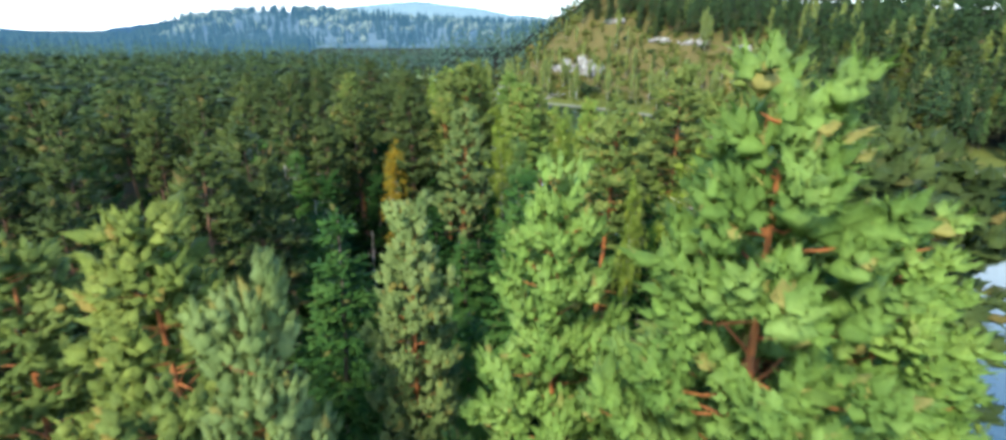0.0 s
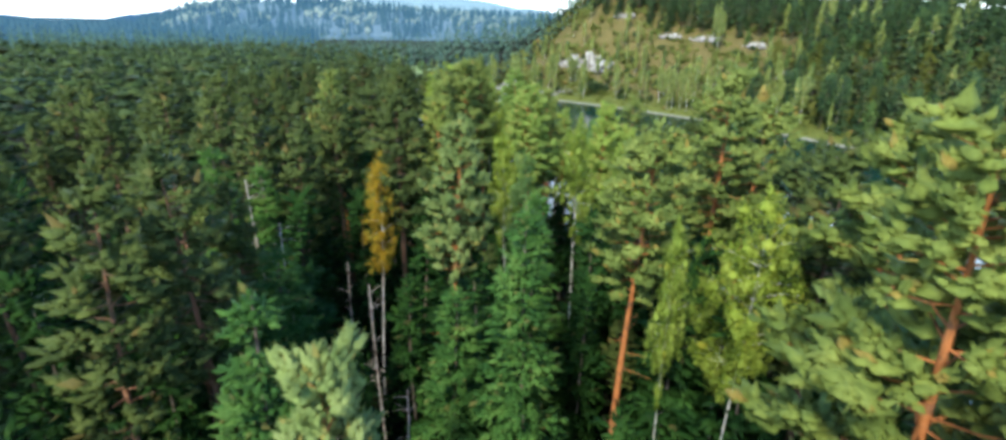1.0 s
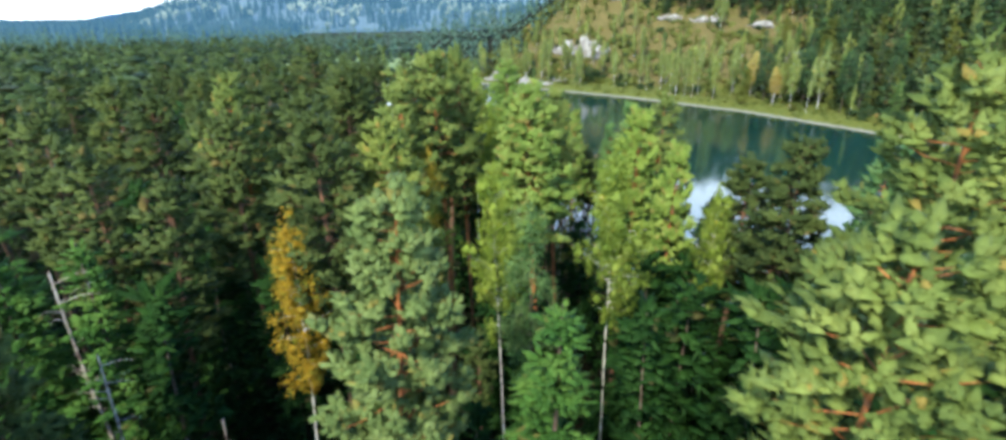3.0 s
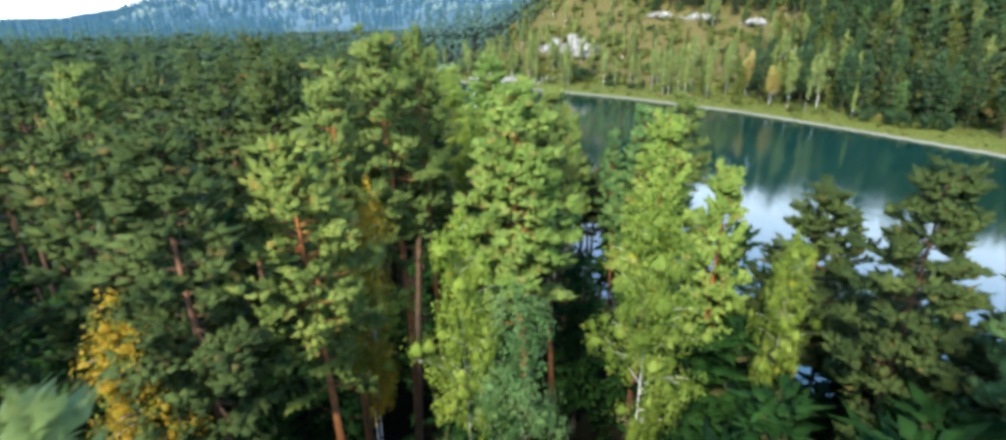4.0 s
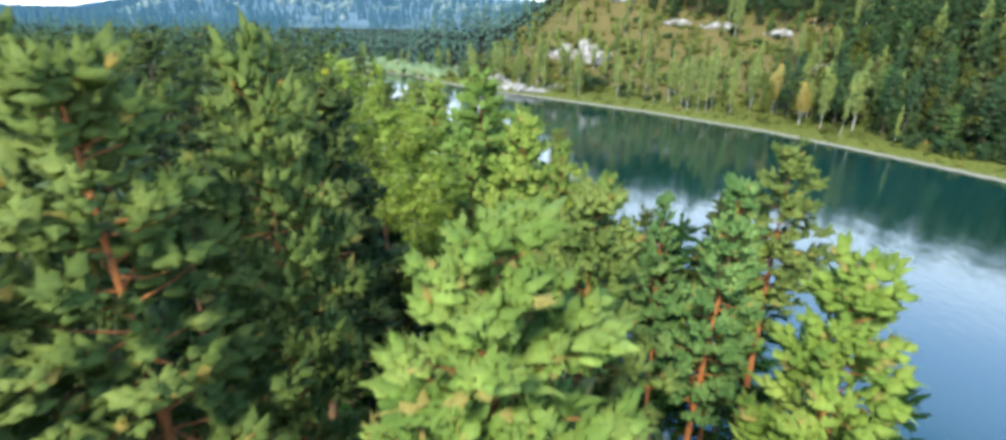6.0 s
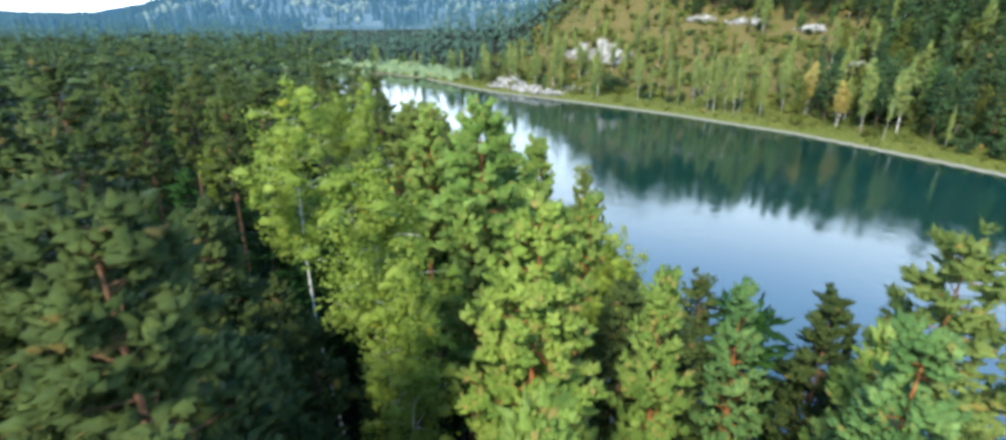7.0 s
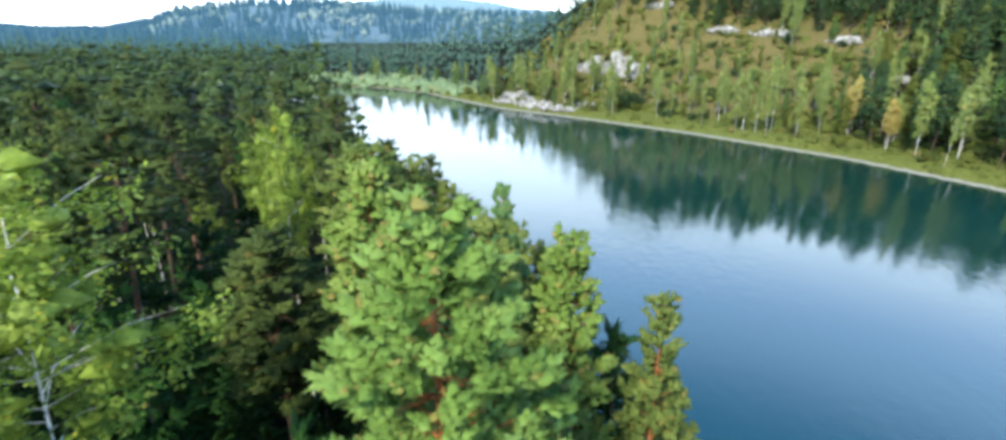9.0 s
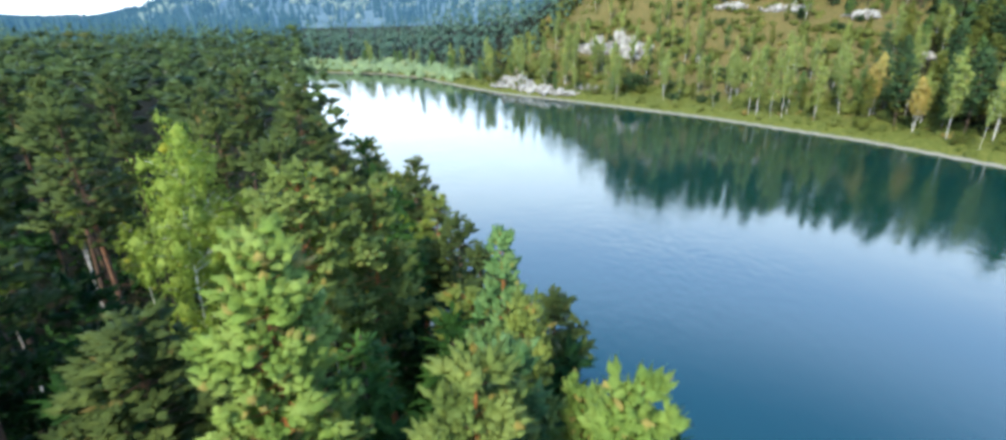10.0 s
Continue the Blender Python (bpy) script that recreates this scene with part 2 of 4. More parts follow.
def in_river(points):
    ring = np.vstack([NEAR_SHORE, FAR_SHORE[::-1]])
    inside = np.zeros(len(points), bool)
    for a, b in zip(ring, np.roll(ring, -1, axis=0)):
        cross = (a[1] > points[:, 1]) != (b[1] > points[:, 1])
        with np.errstate(divide="ignore", invalid="ignore"):
            at = a[0] + (points[:, 1] - a[1]) * (b[0] - a[0]) / (b[1] - a[1])
        inside ^= cross & (points[:, 0] < at)
    return inside


def ease(v):
    v = np.clip(v, 0, 1)
    return v * v * (3 - 2 * v)


def wobble(x, y, size):
    """A smooth unevenness, about -1 to 1."""
    x, y = x / size, y / size
    return (np.sin(1.7 * x + 0.6 * y) + np.sin(0.8 * x - 1.9 * y + 1.3) + np.sin(2.9 * x + 2.3 * y + 0.5) * 0.5 + np.sin(-3.3 * x + 1.1 * y) * 0.5) / 3


def ground_height(x, y):
    p = np.stack([np.ravel(x), np.ravel(y)], 1).astype(float)
    near, _ = reach(p, NEAR_SHORE)
    far, along = reach(p, FAR_SHORE)
    wet = in_river(p)
    crest = np.interp(along, [0, 3, 5, 6.5, 7.5, 8.5, 9.5, 10.5, 12], [34, 34, 40, 48, 57, 67, 58, 23, 2])
    hill = 0.15 + 1.5 * ease(far / 6) + crest * ease((far - 9) / 115) * (1 + 0.08 * wobble(p[:, 0], p[:, 1], 22)) + 0.25 * wobble(p[:, 0], p[:, 1], 7) * ease(far / 10)
    flat = 0.15 + 2.3 * ease(near / 3) + 0.3 * wobble(p[:, 0], p[:, 1], 9) * ease(near / 9)
    bed = -3.0 * ease(np.minimum(near, far) / 9) + 0.15
    out = np.where(wet, bed, np.where(far < near, hill, flat))
    return out.reshape(np.shape(x)) if np.ndim(x) else float(out[0])


# ---------------------------------------------------------------- mesh helpers
def mesh_from(name, verts, faces, material, normals=None, smooth=True):
    """A mesh of vertices and of one list, or several arrays, of faces."""
    groups = [faces] if isinstance(faces, np.ndarray) else faces if isinstance(faces[0], np.ndarray) else [np.array(faces)]
    verts = np.ascontiguousarray(verts, dtype=np.float32)
    corners = np.concatenate([g.ravel() for g in groups]).astype(np.int32)
    sizes = np.concatenate([np.full(len(g), g.shape[1]) for g in groups])
    me = bpy.data.meshes.new(name)
    me.vertices.add(len(verts))
    me.vertices.foreach_set("co", verts.ravel())
    me.loops.add(len(corners))
    me.loops.foreach_set("vertex_index", corners)
    me.polygons.add(len(sizes))
    me.polygons.foreach_set("loop_start", (np.cumsum(sizes) - sizes).astype(np.int32))
    me.update(calc_edges=True)
    if smooth:
        me.shade_smooth()
    if normals is not None:
        me.normals_split_custom_set_from_vertices(np.asarray(normals).tolist())
    me.materials.append(material)
    return me


def part(name, me, parent, label=""):
    """Links a mesh as one object under a thing or a part."""
    ob = new(name, me)
    ob.parent = parent
    if label:
        tagged(ob, label)
    return ob


def tube(path, radii, sides, start=0):
    """A bent, tapering stem: vertices and faces that begin at the given index."""
    path, rings = np.asarray(path, float), []
    for k, (p, r) in enumerate(zip(path, radii)):
        way = path[min(k + 1, len(path) - 1)] - path[max(k - 1, 0)]
        way = way / (np.linalg.norm(way) + 1e-9)
        side = np.cross(way, (0.31, 0.95, 0.05) if abs(way[2]) > 0.5 else (0, 0, 1))
        side /= np.linalg.norm(side) + 1e-9
        other = np.cross(way, side)
        turn = np.arange(sides) * 2 * np.pi / sides
        rings.append(p + r * (np.cos(turn)[:, None] * side + np.sin(turn)[:, None] * other))
    faces = []
    for k in range(len(path) - 1):
        for s in range(sides):
            a, b = start + k * sides + s, start + k * sides + (s + 1) % sides
            faces.append((a, b, b + sides, a + sides))
    return np.concatenate(rings), faces


class Stems:
    def __init__(self):
        self.verts, self.faces, self.count = [], [], 0

    def add(self, path, radii, sides):
        v, f = tube(path, radii, sides, self.count)
        self.verts.append(v)
        self.faces += f
        self.count += len(v)

    def mesh(self, name, material, twigs=None, twig_material=None):
        if not twigs:
            return mesh_from(name, np.concatenate(self.verts), self.faces, material)
        first = len(self.faces)
        faces = self.faces + [tuple(i + self.count for i in f) for f in twigs.faces]
        me = mesh_from(name, np.concatenate(self.verts + twigs.verts), faces, material)
        me.materials.append(twig_material)
        for face in me.polygons[first:]:
            face.material_index = 1
        return me


def units(rng, n):
    v = rng.normal(size=(n, 3))
    return v / np.linalg.norm(v, axis=1, keepdims=True)


def blades(rng, root, way, facing, length, width, shape):
    """Flat blades that grow from root along way and face the given side. Returns vertices, faces and normals."""
    n = len(root)
    way = way - 0.75 * facing * (way * facing).sum(1, keepdims=True)
    way /= np.linalg.norm(way, axis=1, keepdims=True) + 1e-9
    side = np.cross(facing, way)
    side /= np.linalg.norm(side, axis=1, keepdims=True) + 1e-9
    tip, half = root + way * length, side * width * -0.5
    if shape == "needle":
        verts = np.stack([root - half * 0.5, root + half, tip], 1)
    else:
        middle = root + way * length * 0.5
        verts = np.stack([root, middle + half, tip, middle - half], 1)
    k = verts.shape[1]
    normal = np.cross(way, side)
    return verts.reshape(-1, 3), np.arange(n * k).reshape(n, k), np.repeat(normal, k, axis=0)


def sprigs(rng, centres, spread, each, length, width, lift=0.35, droop=0.0, shape="needle"):
    """Leaves or needle sprays round many centres. One piece for crown_mesh."""
    centres = np.repeat(np.asarray(centres, float), each, axis=0)
    spread = np.repeat(np.asarray(spread, float), each, axis=0)
    n = len(centres)
    out = units(rng, n)
    root = centres + out * spread * rng.uniform(0.3, 1.0, (n, 1)) ** 0.6
    facing = out + 0.7 * units(rng, n) + np.array((0, 0, 0.35))
    facing /= np.linalg.norm(facing, axis=1, keepdims=True)
    way = 0.6 * out + 0.9 * units(rng, n) + np.array((0, 0, lift - droop))
    size = rng.uniform(0.65, 1.3, (n, 1))
    return blades(rng, root, way, facing, length * size, width * size, shape)


OCTA = np.array([(1, 0, 0), (0, 1, 0), (-1, 0, 0), (0, -1, 0), (0, 0, 1), (0, 0, -1)], float)
OCTA_FACES = np.array([(0, 1, 4), (1, 2, 4), (2, 3, 4), (3, 0, 4), (1, 0, 5), (2, 1, 5), (3, 2, 5), (0, 3, 5)])


def lumps(rng, centres, spread, size=0.75, flat=0.8):
    """Uneven lumps, the shaded heart of each clump of leaves. One piece for crown_mesh."""
    centres, spread = np.asarray(centres, float), np.asarray(spread, float)
    n = len(centres)
    turn = rng.uniform(0, 6.283, n)
    c, s_ = np.cos(turn), np.sin(turn)
    spin = np.zeros((n, 3, 3))
    spin[:, 0, 0], spin[:, 0, 1], spin[:, 1, 0], spin[:, 1, 1], spin[:, 2, 2] = c, -s_, s_, c, 1
    ways = np.einsum("nij,kj->nki", spin, OCTA)
    verts = centres[:, None] + ways * spread[:, None] * size * rng.uniform(0.8, 1.35, (n, 6, 1)) * np.array((1, 1, flat))
    soft = ways + np.array((0, 0, 0.15))
    soft /= np.linalg.norm(soft, axis=2, keepdims=True)
    faces = (OCTA_FACES[None] + 6 * np.arange(n)[:, None, None]).reshape(-1, 3)
    return verts.reshape(-1, 3), faces, soft.reshape(-1, 3)


def candles(rng, centres, spread, each, length, girth, lift=0.55, pieces=3):
    """Needle tufts: on every clump many small spindles that point outwards and up. One piece for crown_mesh."""
    centres = np.repeat(np.asarray(centres, float), each, axis=0)
    spread = np.repeat(np.asarray(spread, float), each, axis=0)
    n = len(centres)
    out = units(rng, n)
    out[:, 2] = np.where(out[:, 2] < -0.55, -out[:, 2], out[:, 2])
    root = centres + out * spread * rng.uniform(0.25, 1.0, (n, 1)) ** 0.7
    way = out * 0.85 + np.array((0, 0, lift)) + 0.35 * units(rng, n)
    way /= np.linalg.norm(way, axis=1, keepdims=True)
    side = np.cross(way, units(rng, n))
    side /= np.linalg.norm(side, axis=1, keepdims=True) + 1e-9
    other = np.cross(way, side)
    grow = rng.uniform(0.7, 1.35, (n, 1))
    tip, middle = root + way * length * grow, root + way * length * grow * 0.2
    verts, normals = [tip], [0.4 * way + out]
    for k in range(pieces):
        t = 2 * math.pi * k / pieces
        radial = math.cos(t) * side + math.sin(t) * other
        verts.append(middle + radial * girth * grow * rng.uniform(0.75, 1.25, (n, 1)))
        normals.append(0.35 * radial + 0.9 * out + 0.2 * way)
    verts, normals = np.stack(verts, 1), np.stack(normals, 1)
    normals /= np.linalg.norm(normals, axis=2, keepdims=True)
    pattern = [(0, 1 + k, 1 + (k + 1) % pieces) for k in range(pieces)]
    faces = (np.array(pattern)[None] + (pieces + 1) * np.arange(n)[:, None, None]).reshape(-1, 3)
    return verts.reshape(-1, 3), faces, normals.reshape(-1, 3)


def tufts(rng, hubs, leans, shoots, length, needles, broad=0.16, heart=0.6, flat=0.7, plump=0.23):
    """Clumps of needle shoots: from each hub plump short brushes spread outwards and up. Three pieces for crown_mesh."""
    hubs, leans = np.asarray(hubs, float), np.asarray(leans, float)
    grow = rng.uniform(0.75, 1.3, len(hubs))
    spread = np.repeat((length * heart * grow)[:, None], 3, axis=1)
    core = lumps(rng, hubs, spread, 1.0, flat)
    hub = np.repeat(np.arange(len(hubs)), shoots)
    n = len(hub)
    ways = leans[hub] + 0.75 * units(rng, n) * (1, 1, flat)
    ways /= np.linalg.norm(ways, axis=1, keepdims=True)
    long = length * grow[hub] * rng.uniform(0.7, 1.3, n)
    base = hubs[hub] + ways * (0.25 * long)[:, None] + 0.25 * length * units(rng, n)
    side = np.cross(ways, units(rng, n))
    side /= np.linalg.norm(side, axis=1, keepdims=True) + 1e-9
    other = np.cross(ways, side)
    rough = rng.uniform(0.75, 1.3, (n, 6, 1))
    round_ = OCTA[None, :, :1] * side[:, None] + OCTA[None, :, 1:2] * other[:, None]
    verts = base[:, None] + plump * long[:, None, None] * rough * round_ + (OCTA[None, :, 2:] * 0.5 + 0.45) * long[:, None, None] * rough * ways[:, None]
    outer = 0.7 * round_ + (0.35 + 0.65 * OCTA[None, :, 2:]) * ways[:, None] + np.array((0, 0, 0.25))
    outer /= np.linalg.norm(outer, axis=2, keepdims=True)
    fingers = (verts.reshape(-1, 3), (OCTA_FACES[None] + 6 * np.arange(n)[:, None, None]).reshape(-1, 3), outer.reshape(-1, 3))
    pick = np.repeat(np.arange(n), needles)
    m = len(pick)
    turn, up = rng.uniform(0, 6.283, m), rng.uniform(0.0, 1.0, m)
    radial = np.cos(turn)[:, None] * side[pick] + np.sin(turn)[:, None] * other[pick]
    root = base[pick] + ways[pick] * (up * 0.8 * long[pick])[:, None] + radial * (0.5 * plump * long[pick] * (1 - up))[:, None]
    way = radial * (0.9 - 0.5 * up)[:, None] + ways[pick] * (0.5 + 0.5 * up)[:, None]
    size = 0.5 * long[pick][:, None] * rng.uniform(0.7, 1.25, (m, 1))
    facing = radial * 0.6 + units(rng, m) * 0.7 + np.array((0, 0, 0.3))
    facing /= np.linalg.norm(facing, axis=1, keepdims=True)
    v, f, leaf = blades(rng, root, way, facing, size, broad * size + 0.012, "needle")
    leaf *= np.where((leaf * np.repeat(radial + ways[pick] * 0.5, 3, axis=0)).sum(1, keepdims=True) < 0, -1.0, 1.0)
    soft = np.repeat(radial * 0.4 + ways[pick] * 0.5 + np.array((0, 0, 0.25)), 3, axis=0) + 0.25 * leaf
    soft /= np.linalg.norm(soft, axis=1, keepdims=True)
    return [core, fingers, (v, f, soft)]


def crown_mesh(name, pieces, material, whole=0.4):
    """One mesh of all pieces; the whole crown's roundness is blended into the shading of its leaves."""
    verts = np.concatenate([p[0] for p in pieces])
    normals = np.concatenate([p[2] for p in pieces])
    if whole:
        low, high = verts.min(0), verts.max(0)
        out = (verts - (low * 0.55 + high * 0.45)) / ((high - low) * 0.5)
        out[:, 2] = out[:, 2] * 0.7 + 0.2
        out /= np.linalg.norm(out, axis=1, keepdims=True) + 0.25
        normals = (1 - whole) * normals + whole * out
        normals /= np.linalg.norm(normals, axis=1, keepdims=True) + 1e-9
    faces, at = [], 0
    for v, f, _ in pieces:
        faces.append(f + at)
        at += len(v)
    return mesh_from(name, verts, faces, material, normals)


def bent_stem(rng, height, lean, steps):
    """Points up a stem with a slow bend."""
    z = np.linspace(0, height, steps)
    a, b = rng.uniform(0, 6.28, 2)
    sway = 0.012 * height
    return np.stack([lean * z * math.cos(a) + sway * np.sin(z / height * 4 + a) - sway * math.sin(a), lean * z * math.sin(a) + sway * np.sin(z / height * 3.4 + b) - sway * math.sin(b), z], 1)


def stem_at(stem, z):
    return np.array([np.interp(z, stem[:, 2], stem[:, 0]), np.interp(z, stem[:, 2], stem[:, 1]), z])


# ---------------------------------------------------------------- trees
def pine(seed, height=22.0, low=0.6, width=2.0, layer=0.7, per=2.0, size=0.34, lift=0.6, shoots=7, needles=13, leaf=PINE_GREEN, peak=0.6, stumps=8, name="pine_tree", sides=8, broad=0.16, ragged=0.25, flat=0.7, skin=None, heart=0.6):
    """A Scots pine: bare stem, whorls of limbs, and on every limb clumps of needle shoots that turn outwards and up."""
    rng = np.random.default_rng(seed)
    stem = bent_stem(rng, height, rng.uniform(0, 0.02), 12)
    wood = Stems()
    wood.add(stem * (1, 1, 0.975), 0.2 * height / 22 * (1 - np.linspace(0, 0.96, 12) ** 1.2) + 0.01, sides)
    hubs, leans = [], []
    z0, tall = height * low, height * (1 - low)
    z = z0
    while z < height - 0.4:
        f = min(1.0, max(0.0, (z - z0) / tall))
        reach_ = width * (0.55 + 0.45 * min(1.0, f / 0.28)) * min(1.0, (1.03 - f) / peak) ** 0.8 * rng.uniform(1 - ragged, 1.08)
        arms = rng.integers(5, 8) if f > 0.12 else rng.integers(3, 5)
        first = rng.uniform(0, 6.283)
        for k in range(arms):
            turn = first + 6.283 * k / arms + rng.uniform(-0.4, 0.4)
            long = max(0.25, reach_ * rng.uniform(0.65, 1.1))
            rise = 0.55 * f * f + rng.uniform(-0.15, 0.3)
            root = stem_at(stem, min(height - 0.3, z + rng.normal(0, 0.2)))
            way = np.array([math.cos(turn), math.sin(turn), rise])
            across = np.array([-math.sin(turn), math.cos(turn), 0.0])
            sag = -0.07 * long
            wood.add([root, root + way * long * 0.5 + (0, 0, sag), root + way * long * 0.95], [0.035 * (1 - f) + 0.014, 0.018, 0.006], 3)
            count = max(1, int(round(per * long * (0.7 + 0.3 * long / 2))))
            s = np.concatenate([[1.0], rng.uniform(0.38, 1.0, count - 1)])
            off = rng.uniform(-1, 1, count) * 0.34 * long * (1.2 - s)
            off[0] = 0
            hubs.append(root + s[:, None] * way * long + off[:, None] * across + np.stack([0 * s, 0 * s, sag * (1 - (2 * s - 1) ** 2) + rng.normal(0.05, 0.1, count)], 1))
            leans.append(way * (0.35 + 0.35 * s[:, None]) + np.sign(off)[:, None] * 0.25 * across + np.array((0, 0, lift)))
        for _ in range(3 if f > 0.1 else 1):
            turn, out = rng.uniform(0, 6.283), rng.uniform(0.15, 0.4) * reach_
            way = np.array([math.cos(turn), math.sin(turn), 0.3])
            hubs.append((stem_at(stem, min(height - 0.3, z + rng.uniform(-0.3, 0.3))) + way * (out + 0.12))[None])
            leans.append((way * 0.6 + np.array((0, 0, lift)))[None])
        z += rng.uniform(0.85, 1.15) * layer
    for k in range(4):
        hubs.append(stem_at(stem, height - 0.35 - 0.28 * k)[None] + rng.normal(0, 0.03 + 0.06 * k, (1, 3)) * (1, 1, 0))
        leans.append(np.array([[0.0, 0.0, 1.6 - 0.25 * k]]))
    for _ in range(stumps):
        zz, turn = rng.uniform(height * 0.3, z0 + 0.5), rng.uniform(0, 6.283)
        root, long = stem_at(stem, zz), rng.uniform(0.4, 1.4)
        wood.add([root, root + np.array([math.cos(turn), math.sin(turn), rng.uniform(-0.25, 0.2)]) * long], [0.026, 0.007], 3)
    tree = new(name)
    part("trunk", wood.mesh("pine_stem", skin or PINE_BARK), tree)
    part("crown", crown_mesh("pine_crown", tufts(rng, np.concatenate(hubs), np.concatenate(leans), shoots, size, needles, broad, heart, flat), leaf, 0.3), tree)
    return tree


def spruce(seed, height=20.0, width=2.4, layer=0.9, size=0.5, shoots=3, needles=5, leaf=SHADED_SPRUCE, name="spruce_tree", low=0.1, broad=0.28):
    """A spruce: a straight stem and a narrow cone of drooping boughs, each a flat fan of needle shoots."""
    rng = np.random.default_rng(seed)
    stem = bent_stem(rng, height, rng.uniform(0, 0.012), 8)
    wood = Stems()
    wood.add(stem, 0.17 * height / 20 * (1 - np.linspace(0, 0.95, 8)) + 0.012, 6)
    hubs, leans = [], []
    z = height * low
    while z < height - 0.35:
        f = min(1.0, max(0.0, (z / height - low) / (1 - low)))
        reach_ = width * (1 - f) ** 0.9 * (0.7 + 0.3 * min(1, f * 6)) + 0.1
        for _ in range(rng.integers(6, 9) if f < 0.8 else 5):
            turn, long = rng.uniform(0, 6.283), reach_ * rng.uniform(0.6, 1.15)
            way = np.array([math.cos(turn), math.sin(turn), -0.4 + 0.85 * f + rng.uniform(-0.1, 0.1)])
            across = np.array([-math.sin(turn), math.cos(turn), 0.0])
            root = stem_at(stem, z + rng.normal(0, 0.1 * layer))
            count = max(1, int(round(long / (0.75 * size))))
            share = np.linspace(1.0, 0.3, count)[:, None] if count > 1 else np.array([[0.8]])
            off = rng.uniform(-0.22, 0.22, (count, 1)) * long * (1.1 - share)
            hubs.append(root + share * way * long + off * across + np.array((0, 0, 0.14)) * share * share * long)
            leans.append(way * 0.75 + np.sign(off) * 0.3 * across + 0 * share)
        z += rng.uniform(0.8, 1.2) * layer * (1.05 - 0.45 * f)
    for k in range(3):
        hubs.append(stem_at(stem, height - 0.3 - 0.25 * k)[None])
        leans.append(np.array([[0.0, 0.0, 1.6]]))
    tree = new(name)
    part("trunk", wood.mesh("spruce_stem", SPRUCE_BARK), tree)
    part("crown", crown_mesh("spruce_crown", tufts(rng, np.concatenate(hubs), np.concatenate(leans), shoots, size, needles, broad, 0.45, 0.5, 0.16), leaf, 0.35), tree)
    return tree


def broadleaf(seed, height=18.0, width=2.6, low=0.35, each=22, leaf=1.0, leaves=BIRCH_GREEN, wood_material=BIRCH_BARK, name="birch_tree", stems=1, girth=0.075, sparse=1.0, heart=0.6):
    """A birch, aspen or willow: slender pale stems, rising limbs, loose hanging leaf clouds."""
    rng = np.random.default_rng(seed)
    wood, twigs, clouds, spread = Stems(), Stems(), [], []
    for k in range(stems):
        tall = height * (1 if k == 0 else rng.uniform(0.75, 0.95))
        stem = bent_stem(rng, tall, 0.01 if k == 0 else rng.uniform(0.04, 0.1), 10)
        wood.add(stem * (1, 1, 0.93), girth * height / 18 * (1 - np.linspace(0, 1, 10) ** 0.8) + 0.006, 6)
        z = tall * low
        while z < tall - 0.2:
            f = min(1.0, max(0.0, (z / tall - low) / (1 - low)))
            reach_ = width * (0.45 + 0.55 * math.sin(min(1, f * 1.6 + 0.2) * 1.57)) * (1 - f ** 3.0 * 0.72)
            for _ in range(rng.integers(3, 6)):
                turn, long = rng.uniform(0, 6.283), reach_ * rng.uniform(0.35, 1.12)
                way = np.array([math.cos(turn), math.sin(turn), rng.uniform(0.25, 0.75)])
                root = stem_at(stem, z * rng.uniform(0.9, 1.0))
                end = root + way * long
                twigs.add([root, root + way * long * 0.55 + (0, 0, 0.08 * long), root + way * long * 0.9], [0.016 * (1.2 - f), 0.009, 0.004], 3)
                for s in np.arange(0.4, 1.1, 0.25 * sparse):
                    r = rng.uniform(0.28, 0.55) * (0.7 + 0.12 * width) * sparse ** 0.5
                    here = root + way * long * s + rng.normal(0, 0.16, 3)
                    clouds.append(here)
                    spread.append((r, r, r * 0.9))
                    if rng.random() < 0.6 / sparse:
                        clouds.append(here - (0, 0, r * 1.3))
                        spread.append((r * 0.55, r * 0.55, r))
            z += rng.uniform(0.4, 0.7) * height / 18 * sparse
        for up in (0.0, 0.35, 0.7, 1.1, 1.5):
            clouds.append(stem_at(stem, tall - up) + rng.normal(0, 0.1 + 0.15 * up, 3) * (1, 1, 0.3))
            spread.append((0.2 + 0.2 * up, 0.2 + 0.2 * up, 0.42))
    tree = new(name)
    part("trunk", wood.mesh("pale_stem", wood_material, twigs, wood_material), tree)
    cloud = sprigs(rng, clouds, spread, each, 0.15 * leaf, 0.11 * leaf, lift=0.0, droop=0.25, shape="leaf")
    part("crown", crown_mesh("leaf_crown", [cloud, lumps(rng, clouds[::2], spread[::2], heart, 1.0)], leaves), tree)
    return tree


